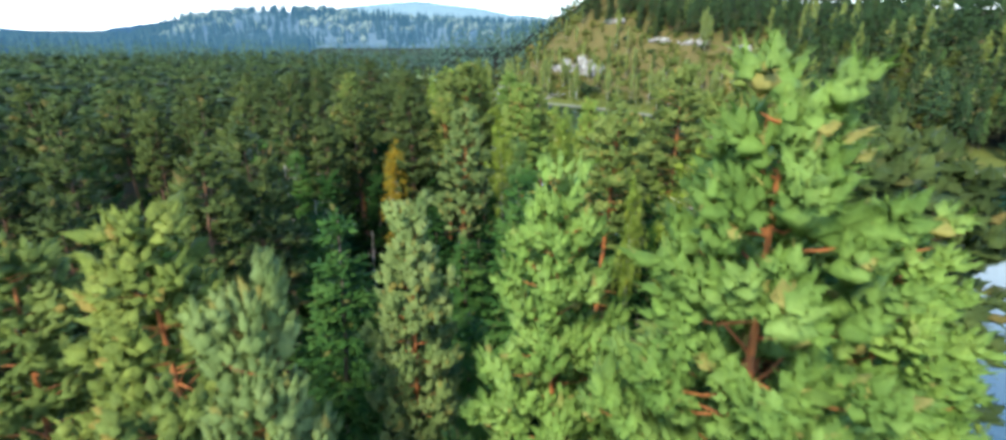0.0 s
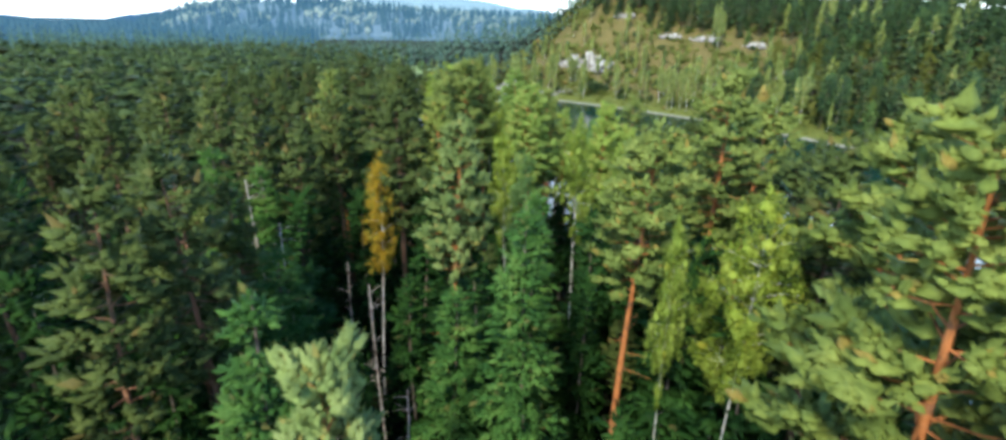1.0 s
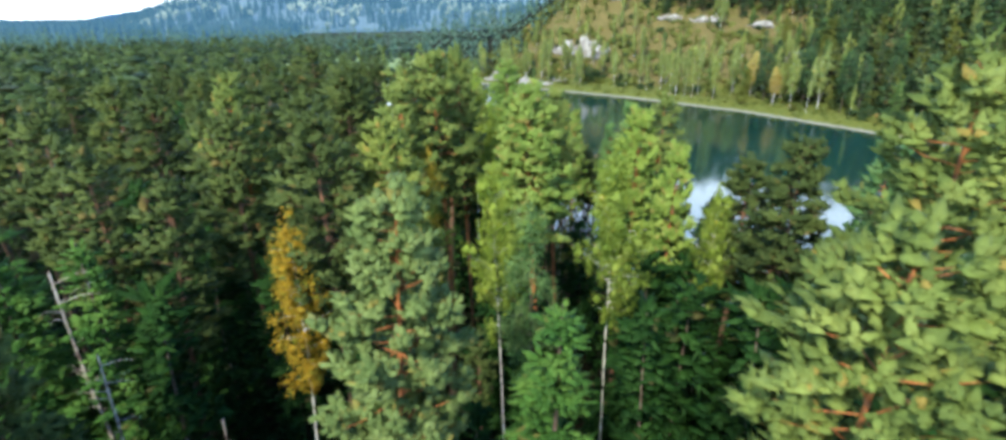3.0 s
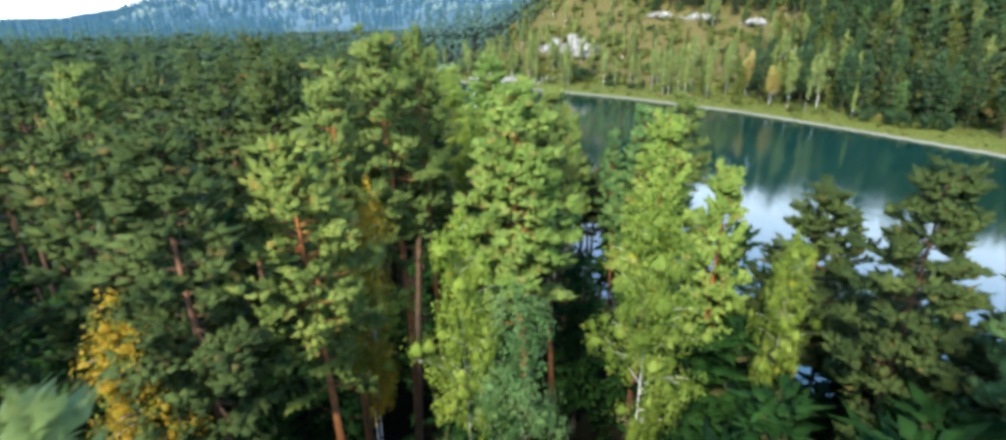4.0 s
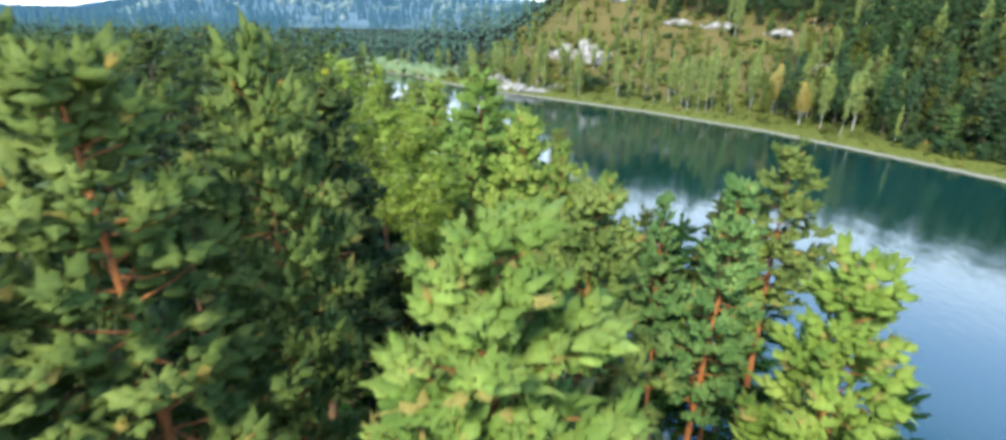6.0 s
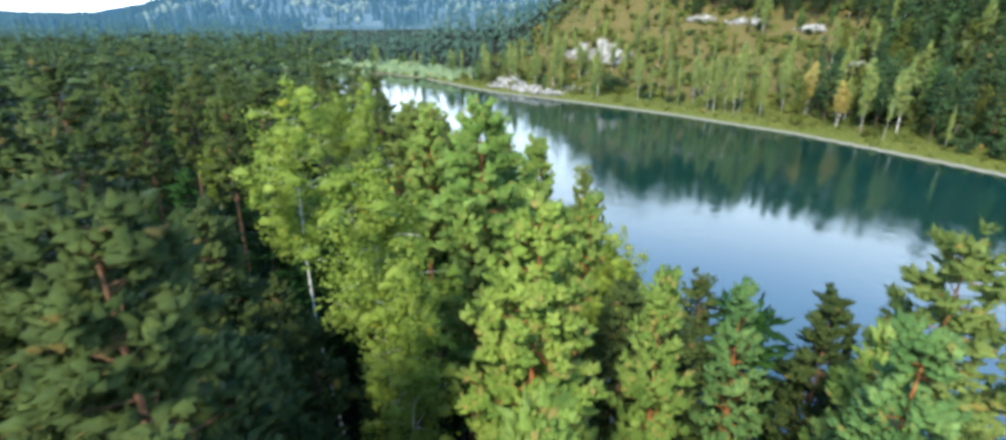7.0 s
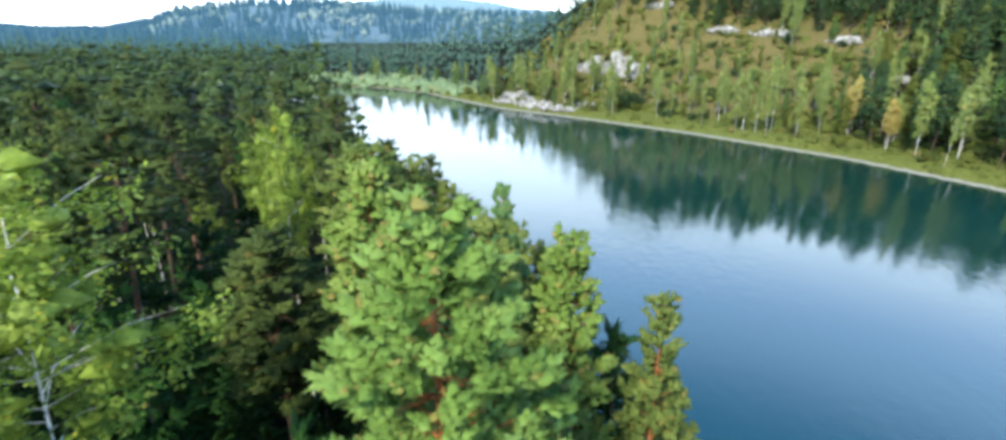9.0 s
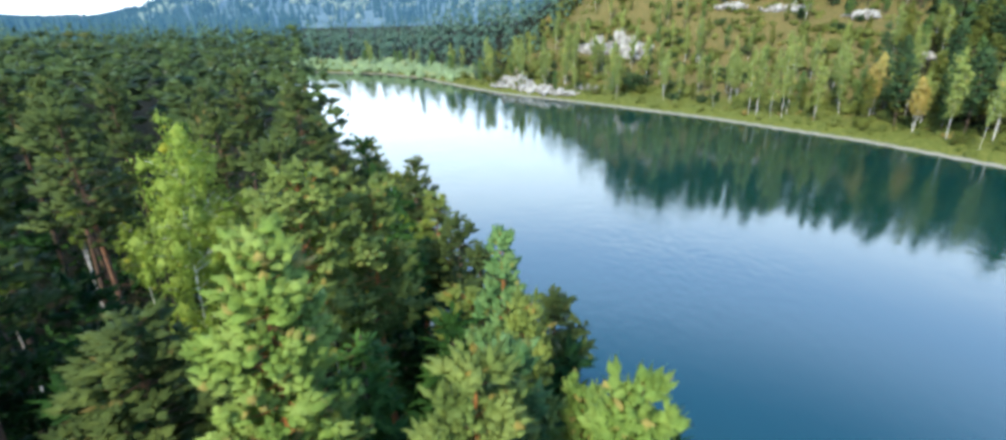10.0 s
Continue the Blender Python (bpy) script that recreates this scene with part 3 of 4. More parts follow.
def bush(seed, height=3.0, width=2.2, density=1.0, leaf=1.0, leaves=OLIVE, name="bush"):
    """A shrub of several stems under rounded, uneven leaf clouds."""
    rng = np.random.default_rng(seed)
    wood, clouds, spread = Stems(), [], []
    for _ in range(7):
        turn, out = rng.uniform(0, 6.283), rng.uniform(0.2, 1) * width
        end = np.array([math.cos(turn) * out, math.sin(turn) * out, height * rng.uniform(0.45, 0.92) * (1.1 - 0.35 * out / width)])
        wood.add([(0, 0, 0), end * (0.4, 0.4, 0.6), end], [0.05, 0.03, 0.01], 4)
        for s in (0.45, 0.7, 0.95, 1.05):
            r = rng.uniform(0.3, 0.55) * height / 3
            clouds.append(end * s + rng.normal(0, 0.2, 3))
            spread.append((r, r, r * 0.8))
    thing = new(name)
    part("stems", wood.mesh("bush_stems", SPRUCE_BARK), thing)
    cloud = sprigs(rng, clouds, spread, max(4, int(24 * density)), 0.24 * leaf, 0.16 * leaf, lift=0.2, shape="leaf")
    part("crown", crown_mesh("bush_crown", [cloud], leaves), thing)
    return thing


def snag(seed, height=15.0, name="dead_tree"):
    """A standing dead stem with broken grey branches."""
    rng = np.random.default_rng(seed)
    stem = bent_stem(rng, height, rng.uniform(0.02, 0.06), 9)
    tree = new(name)
    wood = Stems()
    wood.add(stem, 0.085 * (1 - np.linspace(0, 0.75, 9)) + 0.01, 7)
    for _ in range(22):
        z, turn, long = rng.uniform(height * 0.55, height * 0.98), rng.uniform(0, 6.283), rng.uniform(0.3, 1.2)
        root = stem_at(stem, z)
        way = np.array([math.cos(turn), math.sin(turn), rng.uniform(0.1, 0.9)])
        wood.add([root, root + way * long * 0.6, root + way * long + (0, 0, -0.15)], [0.02, 0.012, 0.004], 3)
    part("trunk", wood.mesh("dead_stem", DEAD_WOOD), tree)
    return tree


def spin(rng):
    """A turn about the upright and a tilt, as a matrix."""
    return np.array(Euler((rng.uniform(-0.4, 0.4), rng.uniform(-0.4, 0.4), rng.uniform(0, 6.283))).to_matrix())


def woods(name, spots, talls, pointed, material, seed, label):
    """Many far trees in one mesh: ragged cones, or round leafy crowns of two lumps."""
    rng = np.random.default_rng(seed)
    verts, faces, at = [], [], 0
    for (x, y, z), tall in zip(spots, talls):
        if pointed:
            for low, high, wide in ((0.08, 0.5, 0.17), (0.35, 0.78, 0.125), (0.62, 1.0, 0.08)):
                turn = np.arange(6) * 1.0472 + rng.uniform(0, 1)
                r = tall * wide * rng.uniform(0.7, 1.25, 6)
                ring = np.stack([x + np.cos(turn) * r, y + np.sin(turn) * r, z + tall * (low + rng.uniform(-0.04, 0.04, 6))], 1)
                verts.append(np.vstack([ring, [(x, y, z + tall * high)]]))
                faces += [(at + i, at + (i + 1) % 6, at + 6) for i in range(6)]
                at += 7
            continue
        first = rng.uniform(0, 6)
        for k in range(2):
            f = (k + rng.uniform(0.2, 0.8)) / 2
            turn, size = first + f * 4.8, tall * (0.26 - 0.1 * f) * rng.uniform(0.8, 1.25)
            lump = OCTA @ spin(rng) * rng.uniform(0.7, 1.5, (6, 1)) * (size, size, size * 1.1)
            verts.append(lump + (x + math.cos(turn) * 0.1 * tall, y + math.sin(turn) * 0.1 * tall, z + tall * (0.45 + 0.35 * f)))
            faces += (OCTA_FACES + at).tolist()
            at += 6
    return tagged(new(name, mesh_from(name, np.concatenate(verts), faces, material)), label, "forest", kind="stuff")


def brush_wood(name, spots, talls, pointed, material, seed, label, clumps=14, each=4):
    """Many trees in one mesh: crowns of clumps that bristle with needle brushes, pines or pointed spruces."""
    rng = np.random.default_rng(seed)
    clouds, spread, around = [], [], []
    for (x, y, z), tall, sharp in zip(spots, talls, pointed):
        f = (np.arange(clumps) + rng.uniform(0.1, 0.9, clumps)) / clumps
        wide = rng.uniform(0.8, 1.2)
        if sharp:
            h, out, r = 0.15 + 0.84 * f, 0.085 * wide * (1 - f), 0.075 - 0.058 * f
        else:
            h, out, r = 0.45 + 0.53 * f, 0.105 * wide * (1 - f ** 2.4) + 0.01, 0.066 - 0.026 * f
        turn = f * clumps * 2.4 + rng.uniform(0, 6)
        clouds.append(np.stack([x + np.cos(turn) * out * tall, y + np.sin(turn) * out * tall, z + h * tall], 1))
        around.append(np.stack([np.cos(turn), np.sin(turn), 1.4 * f - 0.2], 1))
        size = tall * r * rng.uniform(0.75, 1.25, clumps)
        spread.append(np.stack([size, size, size * (1.0 if sharp else 0.6)], 1))
    clouds, spread, around = np.concatenate(clouds), np.concatenate(spread), np.concatenate(around)
    pieces = []
    for (v, f, n), times in ((lumps(rng, clouds, spread, 0.85), 6), (candles(rng, clouds, spread, each, 0.75, 0.2, 0.3, 3), 4 * each)):
        n = 0.45 * n + 0.55 * np.repeat(around, times, axis=0)
        pieces.append((v, f, n / (np.linalg.norm(n, axis=1, keepdims=True) + 1e-9)))
    return tagged(new(name, crown_mesh(name, pieces, material, 0)), label, "forest", kind="stuff")


def scrub(name, spots, sizes, material, seed, label):
    """Low bushes, each a loose heap of leafy lumps, softly lit from above."""
    rng = np.random.default_rng(seed)
    clouds = np.repeat(spots, 5, axis=0)
    wide = np.repeat(sizes, 5)
    turn, out = rng.uniform(0, 6.283, len(wide)), rng.uniform(0.0, 0.75, len(wide)) * wide
    clouds = clouds + np.stack([np.cos(turn) * out, np.sin(turn) * out, wide * rng.uniform(0.25, 0.75, len(wide)) - out * 0.3], 1)
    r = wide * rng.uniform(0.25, 0.5, len(wide))
    v, f, n = lumps(rng, clouds, np.stack([r, r, r * 0.9], 1), 1.0, 1.0)
    n = 0.6 * n + np.array((0, 0, 0.4))
    n /= np.linalg.norm(n, axis=1, keepdims=True)
    return tagged(new(name, crown_mesh(name, [(v, f, n)], material, 0)), label, "scrub", kind="stuff")


def outcrop(seed, length, height, depth, name="rock_outcrop"):
    """A broken limestone ledge: upright, fractured blocks of uneven height, side by side and in steps."""
    rng = np.random.default_rng(seed)
    thing = new(name)
    x = -length / 2
    while x < length / 2:
        rise = height * rng.uniform(0.45, 1.25) * (1 - 0.6 * abs(2 * x / length) ** 2)
        wide, thick = rng.uniform(0.35, 1.1) * min(2.6, height * 0.7), depth * rng.uniform(0.5, 0.9)
        bm = bmesh.new()
        bmesh.ops.create_cube(bm, size=2.0)
        bmesh.ops.subdivide_edges(bm, edges=bm.edges[:], cuts=6, use_grid_fill=True)
        shift = Vector(rng.uniform(-50, 50, 3))
        for v in bm.verts:
            p = Vector((v.co.x * wide, v.co.y * thick, v.co.z * rise * 0.5))
            shard = noise.cell_vector(Vector((p.x * 1.1, p.y * 0.9, p.z * 0.45)) + shift) - Vector((0.5, 0.5, 0.5))
            rough = noise.noise_vector(p * 0.9 + shift)
            round_off = 1.0 - 0.16 * (v.co.length - 1.0)
            p = Vector((p.x * round_off, p.y * round_off, p.z * (round_off if v.co.z > 0 else 1.0)))
            p += Vector((shard.x * 0.6 * wide, shard.y * 0.9, shard.z * 0.45 * rise)) + rough * 0.45
            p.z -= max(0.0, v.co.z) * rise * 0.3 * abs(noise.noise(Vector((p.x * 0.8, p.y * 0.8, 0)) + shift)) * 2
            p.y += 0.22 * max(0.0, v.co.z) * thick
            v.co = p
        me = bpy.data.meshes.new("rock_block")
        bm.to_mesh(me)
        bm.free()
        me.materials.append(ROCK)
        block = part("block", me, thing)
        block.location = (x, rng.uniform(-0.5, 0.5) * depth, rise * rng.uniform(0.1, 0.35))
        block.rotation_euler = (rng.uniform(-0.2, 0.2), rng.uniform(-0.35, 0.35), rng.uniform(-0.7, 0.7))
        x += wide * rng.uniform(0.7, 1.5)
    return thing


# ---------------------------------------------------------------- ground, water, far hills
def spaced(lo, hi, fine_lo, fine_hi, step, grow=1.28):
    """Coordinates: even over the fine stretch, then ever wider to the ends."""
    mid = list(np.arange(fine_lo, fine_hi + step, step))
    up, down, s = [mid[-1]], [mid[0]], step
    while up[-1] < hi or down[-1] > lo:
        s *= grow
        up.append(min(hi, up[-1] + s))
        down.append(max(lo, down[-1] - s))
    return np.unique(np.array(down + mid + up))


gx, gy = spaced(-4500, 4500, -150, 190, 2.4), spaced(-1500, 4800, -20, 400, 2.4)
mx, my = np.meshgrid(gx, gy)
mz = ground_height(mx.ravel(), my.ravel())
cols = len(gx)
quad = np.array([(j * cols + i, j * cols + i + 1, (j + 1) * cols + i + 1, (j + 1) * cols + i) for j in range(len(gy) - 1) for i in range(cols - 1)])
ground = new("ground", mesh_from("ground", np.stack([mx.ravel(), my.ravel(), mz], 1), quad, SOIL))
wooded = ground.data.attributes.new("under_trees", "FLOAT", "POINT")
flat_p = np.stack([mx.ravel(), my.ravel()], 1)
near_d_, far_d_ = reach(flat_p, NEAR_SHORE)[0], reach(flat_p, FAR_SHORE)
# Ground under trees, where the dark litter with painted shade lies.
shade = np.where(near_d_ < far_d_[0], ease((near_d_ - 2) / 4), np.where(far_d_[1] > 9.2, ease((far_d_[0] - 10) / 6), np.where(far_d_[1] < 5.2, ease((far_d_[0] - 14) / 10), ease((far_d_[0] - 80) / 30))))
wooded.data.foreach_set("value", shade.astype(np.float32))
tagged(ground, "forest floor of needle litter with painted shade, grassy and heathy river banks", "ground", kind="structure")

wx, wy = np.linspace(-430, 330, 20), np.linspace(-400, 420, 20)
vx, vy = np.meshgrid(wx, wy)
quad = np.array([(j * 20 + i, j * 20 + i + 1, (j + 1) * 20 + i + 1, (j + 1) * 20 + i) for j in range(19) for i in range(19)])
water = new("water", mesh_from("water", np.stack([vx.ravel(), vy.ravel(), 0 * vx.ravel()], 1), quad, WATER))
tagged(water, "calm blue-green river between wooded banks", "river", kind="structure")


def ridge(name, seed, far, left, right, heights, rough, material, label):
    """A range of far hills: a long bank of ground with an uneven, wooded crest."""
    rng = np.random.default_rng(seed)
    n, rows = 260, 14
    turn = np.radians(np.linspace(left, right, n))
    crest = np.interp(np.linspace(0, 1, n), np.linspace(0, 1, len(heights)), heights)
    phase = rng.uniform(0, 6.28, 6)
    for k, p in enumerate(phase):
        crest = crest + rough * np.sin(np.linspace(0, 1, n) * (9 + 13 * k) + p) / (1 + k)
    crest += rng.uniform(-1, 1, n) * far * 0.0011
    verts = []
    for r in range(rows):
        f = r / (rows - 1)
        depth = far * (1 + 0.55 * f)
        z = crest * math.sin(f * 1.5708) + 0.02 * far * 0.1 * np.sin(turn * 60 + r) * f
        verts.append(np.stack([np.sin(turn) * depth, np.cos(turn) * depth, z - 2 * (r == 0)], 1))
    verts = np.concatenate(verts)
    quad = np.array([(r * n + i, r * n + i + 1, (r + 1) * n + i + 1, (r + 1) * n + i) for r in range(rows - 1) for i in range(n - 1)])
    return tagged(new(name, mesh_from(name, verts, quad, material)), label, "hills", kind="structure"), crest, turn


# Last colour of each: blue haze that the surface itself emits.
HILL_NEAR = far_hill_material("wooded_hill_painted_haze", (0.01, 0.02, 0.022), (0.085, 0.105, 0.09), (0.066, 0.145, 0.255))
HILL_MID = far_hill_material("hill_deeper_painted_haze", (0.01, 0.02, 0.025), (0.03, 0.05, 0.05), (0.018, 0.068, 0.17))
HILL_FAR = far_hill_material("skyline_hill_painted_haze", (0.04, 0.07, 0.08), (0.08, 0.12, 0.12), (0.18, 0.29, 0.38))
HILL_CREST = [8, 46, 60, 66, 66, 57, 50, 46, 44, 40, 34, 25]
ridge("backdrop_hill", 3, 900, -34, 10, HILL_CREST, 1.6, HILL_NEAR, "large wooded hill with painted blue haze")
ridge("backdrop_ridge", 5, 1700, -60, -26, [25, 10, 2, -4, 0, 8, 30, 16, 8, 34, 52, 70, 60], 1.5, HILL_MID, "low dark ridge on the skyline with painted blue haze")
ridge("backdrop_skyline", 8, 2800, -20, 4, [125, 172, 214, 226, 205, 166, 140, 110], 3, HILL_FAR, "hills at the horizon with painted pale blue haze")



def on_ridge(seed, count, far, left, right, heights, rise):
    """Places on the near face of a far hill."""
    rng = np.random.default_rng(seed)
    share, f = rng.uniform(0, 1, count), rng.uniform(0.02, 1.0, count) ** rise
    turn = np.radians(left + share * (right - left))
    crest = np.interp(share, np.linspace(0, 1, len(heights)), heights)
    depth = far * (1 + 0.55 * f)
    return np.stack([np.sin(turn) * depth, np.cos(turn) * depth, crest * np.sin(f * 1.5708) - 2], 1), rng


# Far trees glow with the same painted haze as the hills.
HAZED_SPRUCE = far_hill_material("far_spruces_painted_haze", (0.01, 0.025, 0.02), (0.03, 0.05, 0.04), (0.022, 0.07, 0.145))
HAZED_BIRCH = far_hill_material("far_birches_painted_haze", (0.06, 0.08, 0.05), (0.15, 0.17, 0.12), (0.06, 0.125, 0.2))
# ---------------------------------------------------------------- kinds of tree, several shapes of each
KINDS, USED = {}, {}


def kind(key, label, category, group, makers, tall):
    KINDS[key] = [label, category, group, makers, tall]


kind("pine", "tall Scots pine with orange upper bark and tufted crown", "tree", "pines of the near bank",
     [lambda s=s, lo=lo, p=p, la=la: pine(s, 24.0, lo, 2.0, la, 3.7, 0.33, 0.45, 6, 6, PINE_GREEN, p, broad=0.2, flat=0.6) for s, lo, p, la in ((11, 0.63, 0.6, 0.64), (12, 0.67, 0.5, 0.62), (13, 0.6, 0.7, 0.64), (14, 0.65, 0.55, 0.66))], 24.0)
kind("young_pine", "bushy young pine with dense yellow-green tufts to low down", "tree", "pines of the near bank",
     [lambda s=s, lo=lo: pine(s, 22.0, lo, 2.0, 0.52, 4.0, 0.31, 0.75, 6, 5, YOUNG_GREEN, 0.75, 2, broad=0.17, ragged=0.15, flat=0.9) for s, lo in ((21, 0.52), (22, 0.5), (23, 0.54))], 22.0)
kind("blue_pine", "pine with dense blue-green needle tufts", "tree", "pines of the near bank",
     [lambda s=s: pine(s, 22.0, 0.52, 2.0, 0.56, 3.5, 0.31, 0.7, 6, 5, PINE_BLUE, 0.85, 3, broad=0.17, ragged=0.2) for s in (31, 32)], 22.0)
kind("close_pine", "dense young pine with upright yellow-green shoots", "tree", "pines of the near bank",
     [lambda s=s: pine(s, 24.0, 0.62, 2.0, 0.44, 4.4, 0.27, 0.85, 8, 9, YOUNG_GREEN, 0.75, 4, broad=0.14, ragged=0.18, flat=0.95) for s in (25, 26)], 24.0)
kind("green_pine", "dense fresh-green pine with fine upright shoots", "tree", "pines of the near bank",
     [lambda s=s: pine(s, 24.0, 0.7, 2.0, 0.4, 5.2, 0.23, 0.8, 9, 11, FRESH_PINE, 0.75, 3, broad=0.13, ragged=0.15, flat=0.95) for s in (27,)], 24.0)
kind("pale_pine", "broad pine with pale grey-green needle tufts", "tree", "pines of the near bank",
     [lambda s=s: pine(s, 24.0, 0.66, 2.0, 0.46, 4.4, 0.27, 0.8, 8, 9, PALE_PINE, 0.7, 4, broad=0.14, ragged=0.2, flat=0.9) for s in (35,)], 24.0)
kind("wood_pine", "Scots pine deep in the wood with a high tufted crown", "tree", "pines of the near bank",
     [lambda s=s, lo=lo, p=p: pine(s, 22.0, lo, 2.0, 0.78, 2.2, 0.46, 0.35, 4, 3, SHADED_PINE, p, 4, "pine_tree", 6, 0.3, 0.3, 0.55, SHADED_BARK) for s, lo, p in ((15, 0.6, 0.6), (16, 0.66, 0.5), (17, 0.57, 0.75))], 22.0)
# Finer crown in the same darkened needles that hold painted shade.
kind("dark_pine", "pine with dense dark green tufts and brown bark, shade painted in", "tree", "pines of the near bank",
     [lambda s=s: pine(s, 24.0, 0.58, 2.0, 0.6, 3.8, 0.34, 0.45, 6, 6, SHADED_PINE, 0.65, broad=0.2, flat=0.6, skin=SHADED_BARK) for s in (18,)], 24.0)
kind("green_spruce", "pointed green spruce with drooping boughs, sunlight painted into its needles", "tree", "spruces of the near bank",
     [lambda s=s, w=w: spruce(s, 20.0, w, 0.58, 0.34, 4, 5, SUNLIT_SPRUCE, "spruce_tree", 0.3, 0.18) for s, w in ((45, 2.3), (46, 2.0))], 20.0)
kind("spruce", "narrow spruce with drooping boughs, shade painted into its dark needles", "tree", "spruces of the near bank",
     [lambda s=s, w=w: spruce(s, 20.0, w, 1.25, 0.8, 3, 3, SHADED_SPRUCE, "spruce_tree", 0.25, 0.34) for s, w in ((41, 2.3), (42, 2.7), (43, 2.0))], 20.0)
kind("birch", "white-stemmed birch with yellow-green leaves", "tree", "birches of the near bank",
     [lambda s=s, lo=lo: broadleaf(s, 22.0, 2.3, lo, 52, 0.72, heart=0.55, girth=0.06) for s, lo in ((51, 0.7), (52, 0.66), (53, 0.72))], 22.0)
kind("grey_aspen", "grey-green aspen with a loose leafy crown", "tree", "aspens of the near bank",
     [lambda s=s: broadleaf(s, 22.0, 1.75, 0.62, 48, 0.62, GREY_GREEN, SPRUCE_BARK, "aspen_tree", heart=0.3) for s in (61, 62)], 22.0)
kind("gold_birch", "slender birch turned orange-yellow by autumn", "tree", "birches of the near bank",
     [lambda s=s: broadleaf(s, 22.0, 1.3, 0.62, 44, 0.65, AMBER, heart=0.4, girth=0.06) for s in (71, 72)], 22.0)
kind("snag", "bare grey dead tree with broken branches", "tree", "dead trees in the forest",
     [lambda s=s: snag(s) for s in (81, 82, 83)], 15.0)
kind("far_birch", "slender birch with white stems on the grassy shore", "tree", "birches of the far bank",
     [lambda s=s, n=n: broadleaf(s, 18.0, 2.0, 0.36, 8, 2.5, PALE_LEAF, BIRCH_BARK, "birch_tree", n, 0.055, 1.7, 0.75) for s, n in ((91, 1), (92, 2), (93, 1), (94, 2))], 17.0)
kind("far_gold", "birch in orange autumn leaf on the shore", "tree", "birches of the far bank",
     [lambda s=s: broadleaf(s, 16.0, 2.3, 0.42, 10, 2.2, GOLD, BIRCH_BARK, "birch_tree", 3, 0.06, 1.7, 0.7) for s in (101, 102)], 16.0)
kind("far_aspen", "grey-green leafy tree on the far hillside", "tree", "leafy trees of the far bank",
     [lambda s=s: broadleaf(s, 16.0, 2.9, 0.22, 5, 3.6, GREY_GREEN, SPRUCE_BARK, "aspen_tree", 1, 0.14, 1.8) for s in (111, 112)], 16.0)
kind("far_olive", "olive and russet leafy tree on the far hillside", "tree", "leafy trees of the far bank",
     [lambda s=s: broadleaf(s, 14.0, 2.9, 0.22, 5, 3.6, OLIVE, SPRUCE_BARK, "leafy_tree", 1, 0.14, 1.8) for s in (121, 122)], 14.0)
kind("far_pine", "dark pine on the far hillside", "tree", "pines of the far bank",
     [lambda s=s, w=w: pine(s, 18.0, 0.3, w, 1.3, 1.1, 0.8, 0.3, 2, 3, DARK_WOOD_GREEN, 0.6, 0, "pine_tree", 4, 0.45, skin=SHADED_BARK) for s, w in ((131, 2.4), (132, 2.8), (133, 2.0))], 18.0)
kind("far_spruce", "dark pointed spruce on the far hillside", "tree", "spruces of the far bank",
     [lambda s=s, w=w: spruce(s, 18.0, w, 1.5, 0.9, 2, 3, DARK_WOOD_GREEN, "spruce_tree", 0.08, 0.4) for s, w in ((141, 2.3), (142, 1.8))], 18.0)
kind("valley_spruce", "pointed spruce at the river bend, distance haze painted blue-green", "tree", "spruces of the far bank",
     [lambda s=s, w=w: spruce(s, 18.0, w, 1.6, 0.95, 2, 2, HAZED_CONIFER, "spruce_tree", 0.08, 0.45) for s, w in ((143, 2.2), (144, 1.8))], 18.0)
kind("far_bush", "rounded olive-green shrub on the bank", "bush", "shrubs of the far bank",
     [lambda s=s: bush(s, 3.0, 2.0, 0.6, 1.7) for s in (151, 152)], 3.0)
kind("green_bush", "dark green rounded shrub by the shore", "bush", "shrubs of the far bank",
     [lambda s=s: bush(s, 3.0, 2.4, 1.0, 1.5, DARK_WOOD_GREEN) for s in (161, 162)], 3.0)

BASE_RADIUS = dict(green_pine=1.55, dark_pine=1.55, pine=1.55, young_pine=1.55, blue_pine=1.55, close_pine=1.55, pale_pine=1.55, wood_pine=1.55, spruce=1.75, green_spruce=1.25, birch=1.7, grey_aspen=1.25, gold_birch=1.05, snag=1.0)
place_rng = random.Random(7)


def plant(key, x, y, top=None, tall=None, wide=1.0, radius=None, shape=None, turn=None, label=""):
    """Sets one tree on the ground, with its top at a height above the water or of a given height."""
    lab, category, group, makers, base = KINDS[key]
    shape = place_rng.randrange(len(makers)) if shape is None else shape % len(makers)
    floor = ground_height(np.array([x]), np.array([y]))[0] - 0.12
    size = (top - floor if top is not None else tall) / base
    if radius:
        wide = radius / (BASE_RADIUS[key] * size)
    spin = place_rng.uniform(0, 360) if turn is None else turn
    m = Matrix.LocRotScale((x, y, floor), Euler((0, 0, radians(spin))), (size * wide, size * wide, size))
    if (key, shape) not in USED:
        ob = makers[shape]()
        ob.matrix_basis = m
        USED[key, shape] = ob
        tagged(ob, lab, category, group)
    else:
        first = USED[key, shape]
        ob = copy_thing(first, m)
        ob.matrix_basis = m
    if label:
        tagged(ob, label)
    return ob


STAND = []          # where trees of the near bank stand


def near_rows(rows):
    """Trees by kind, place, height of the top above the water, and radius of the crown."""
    for key, x, y, top, radius in rows:
        plant(key, x, y, top, radius=radius)
        STAND.append((x, y))


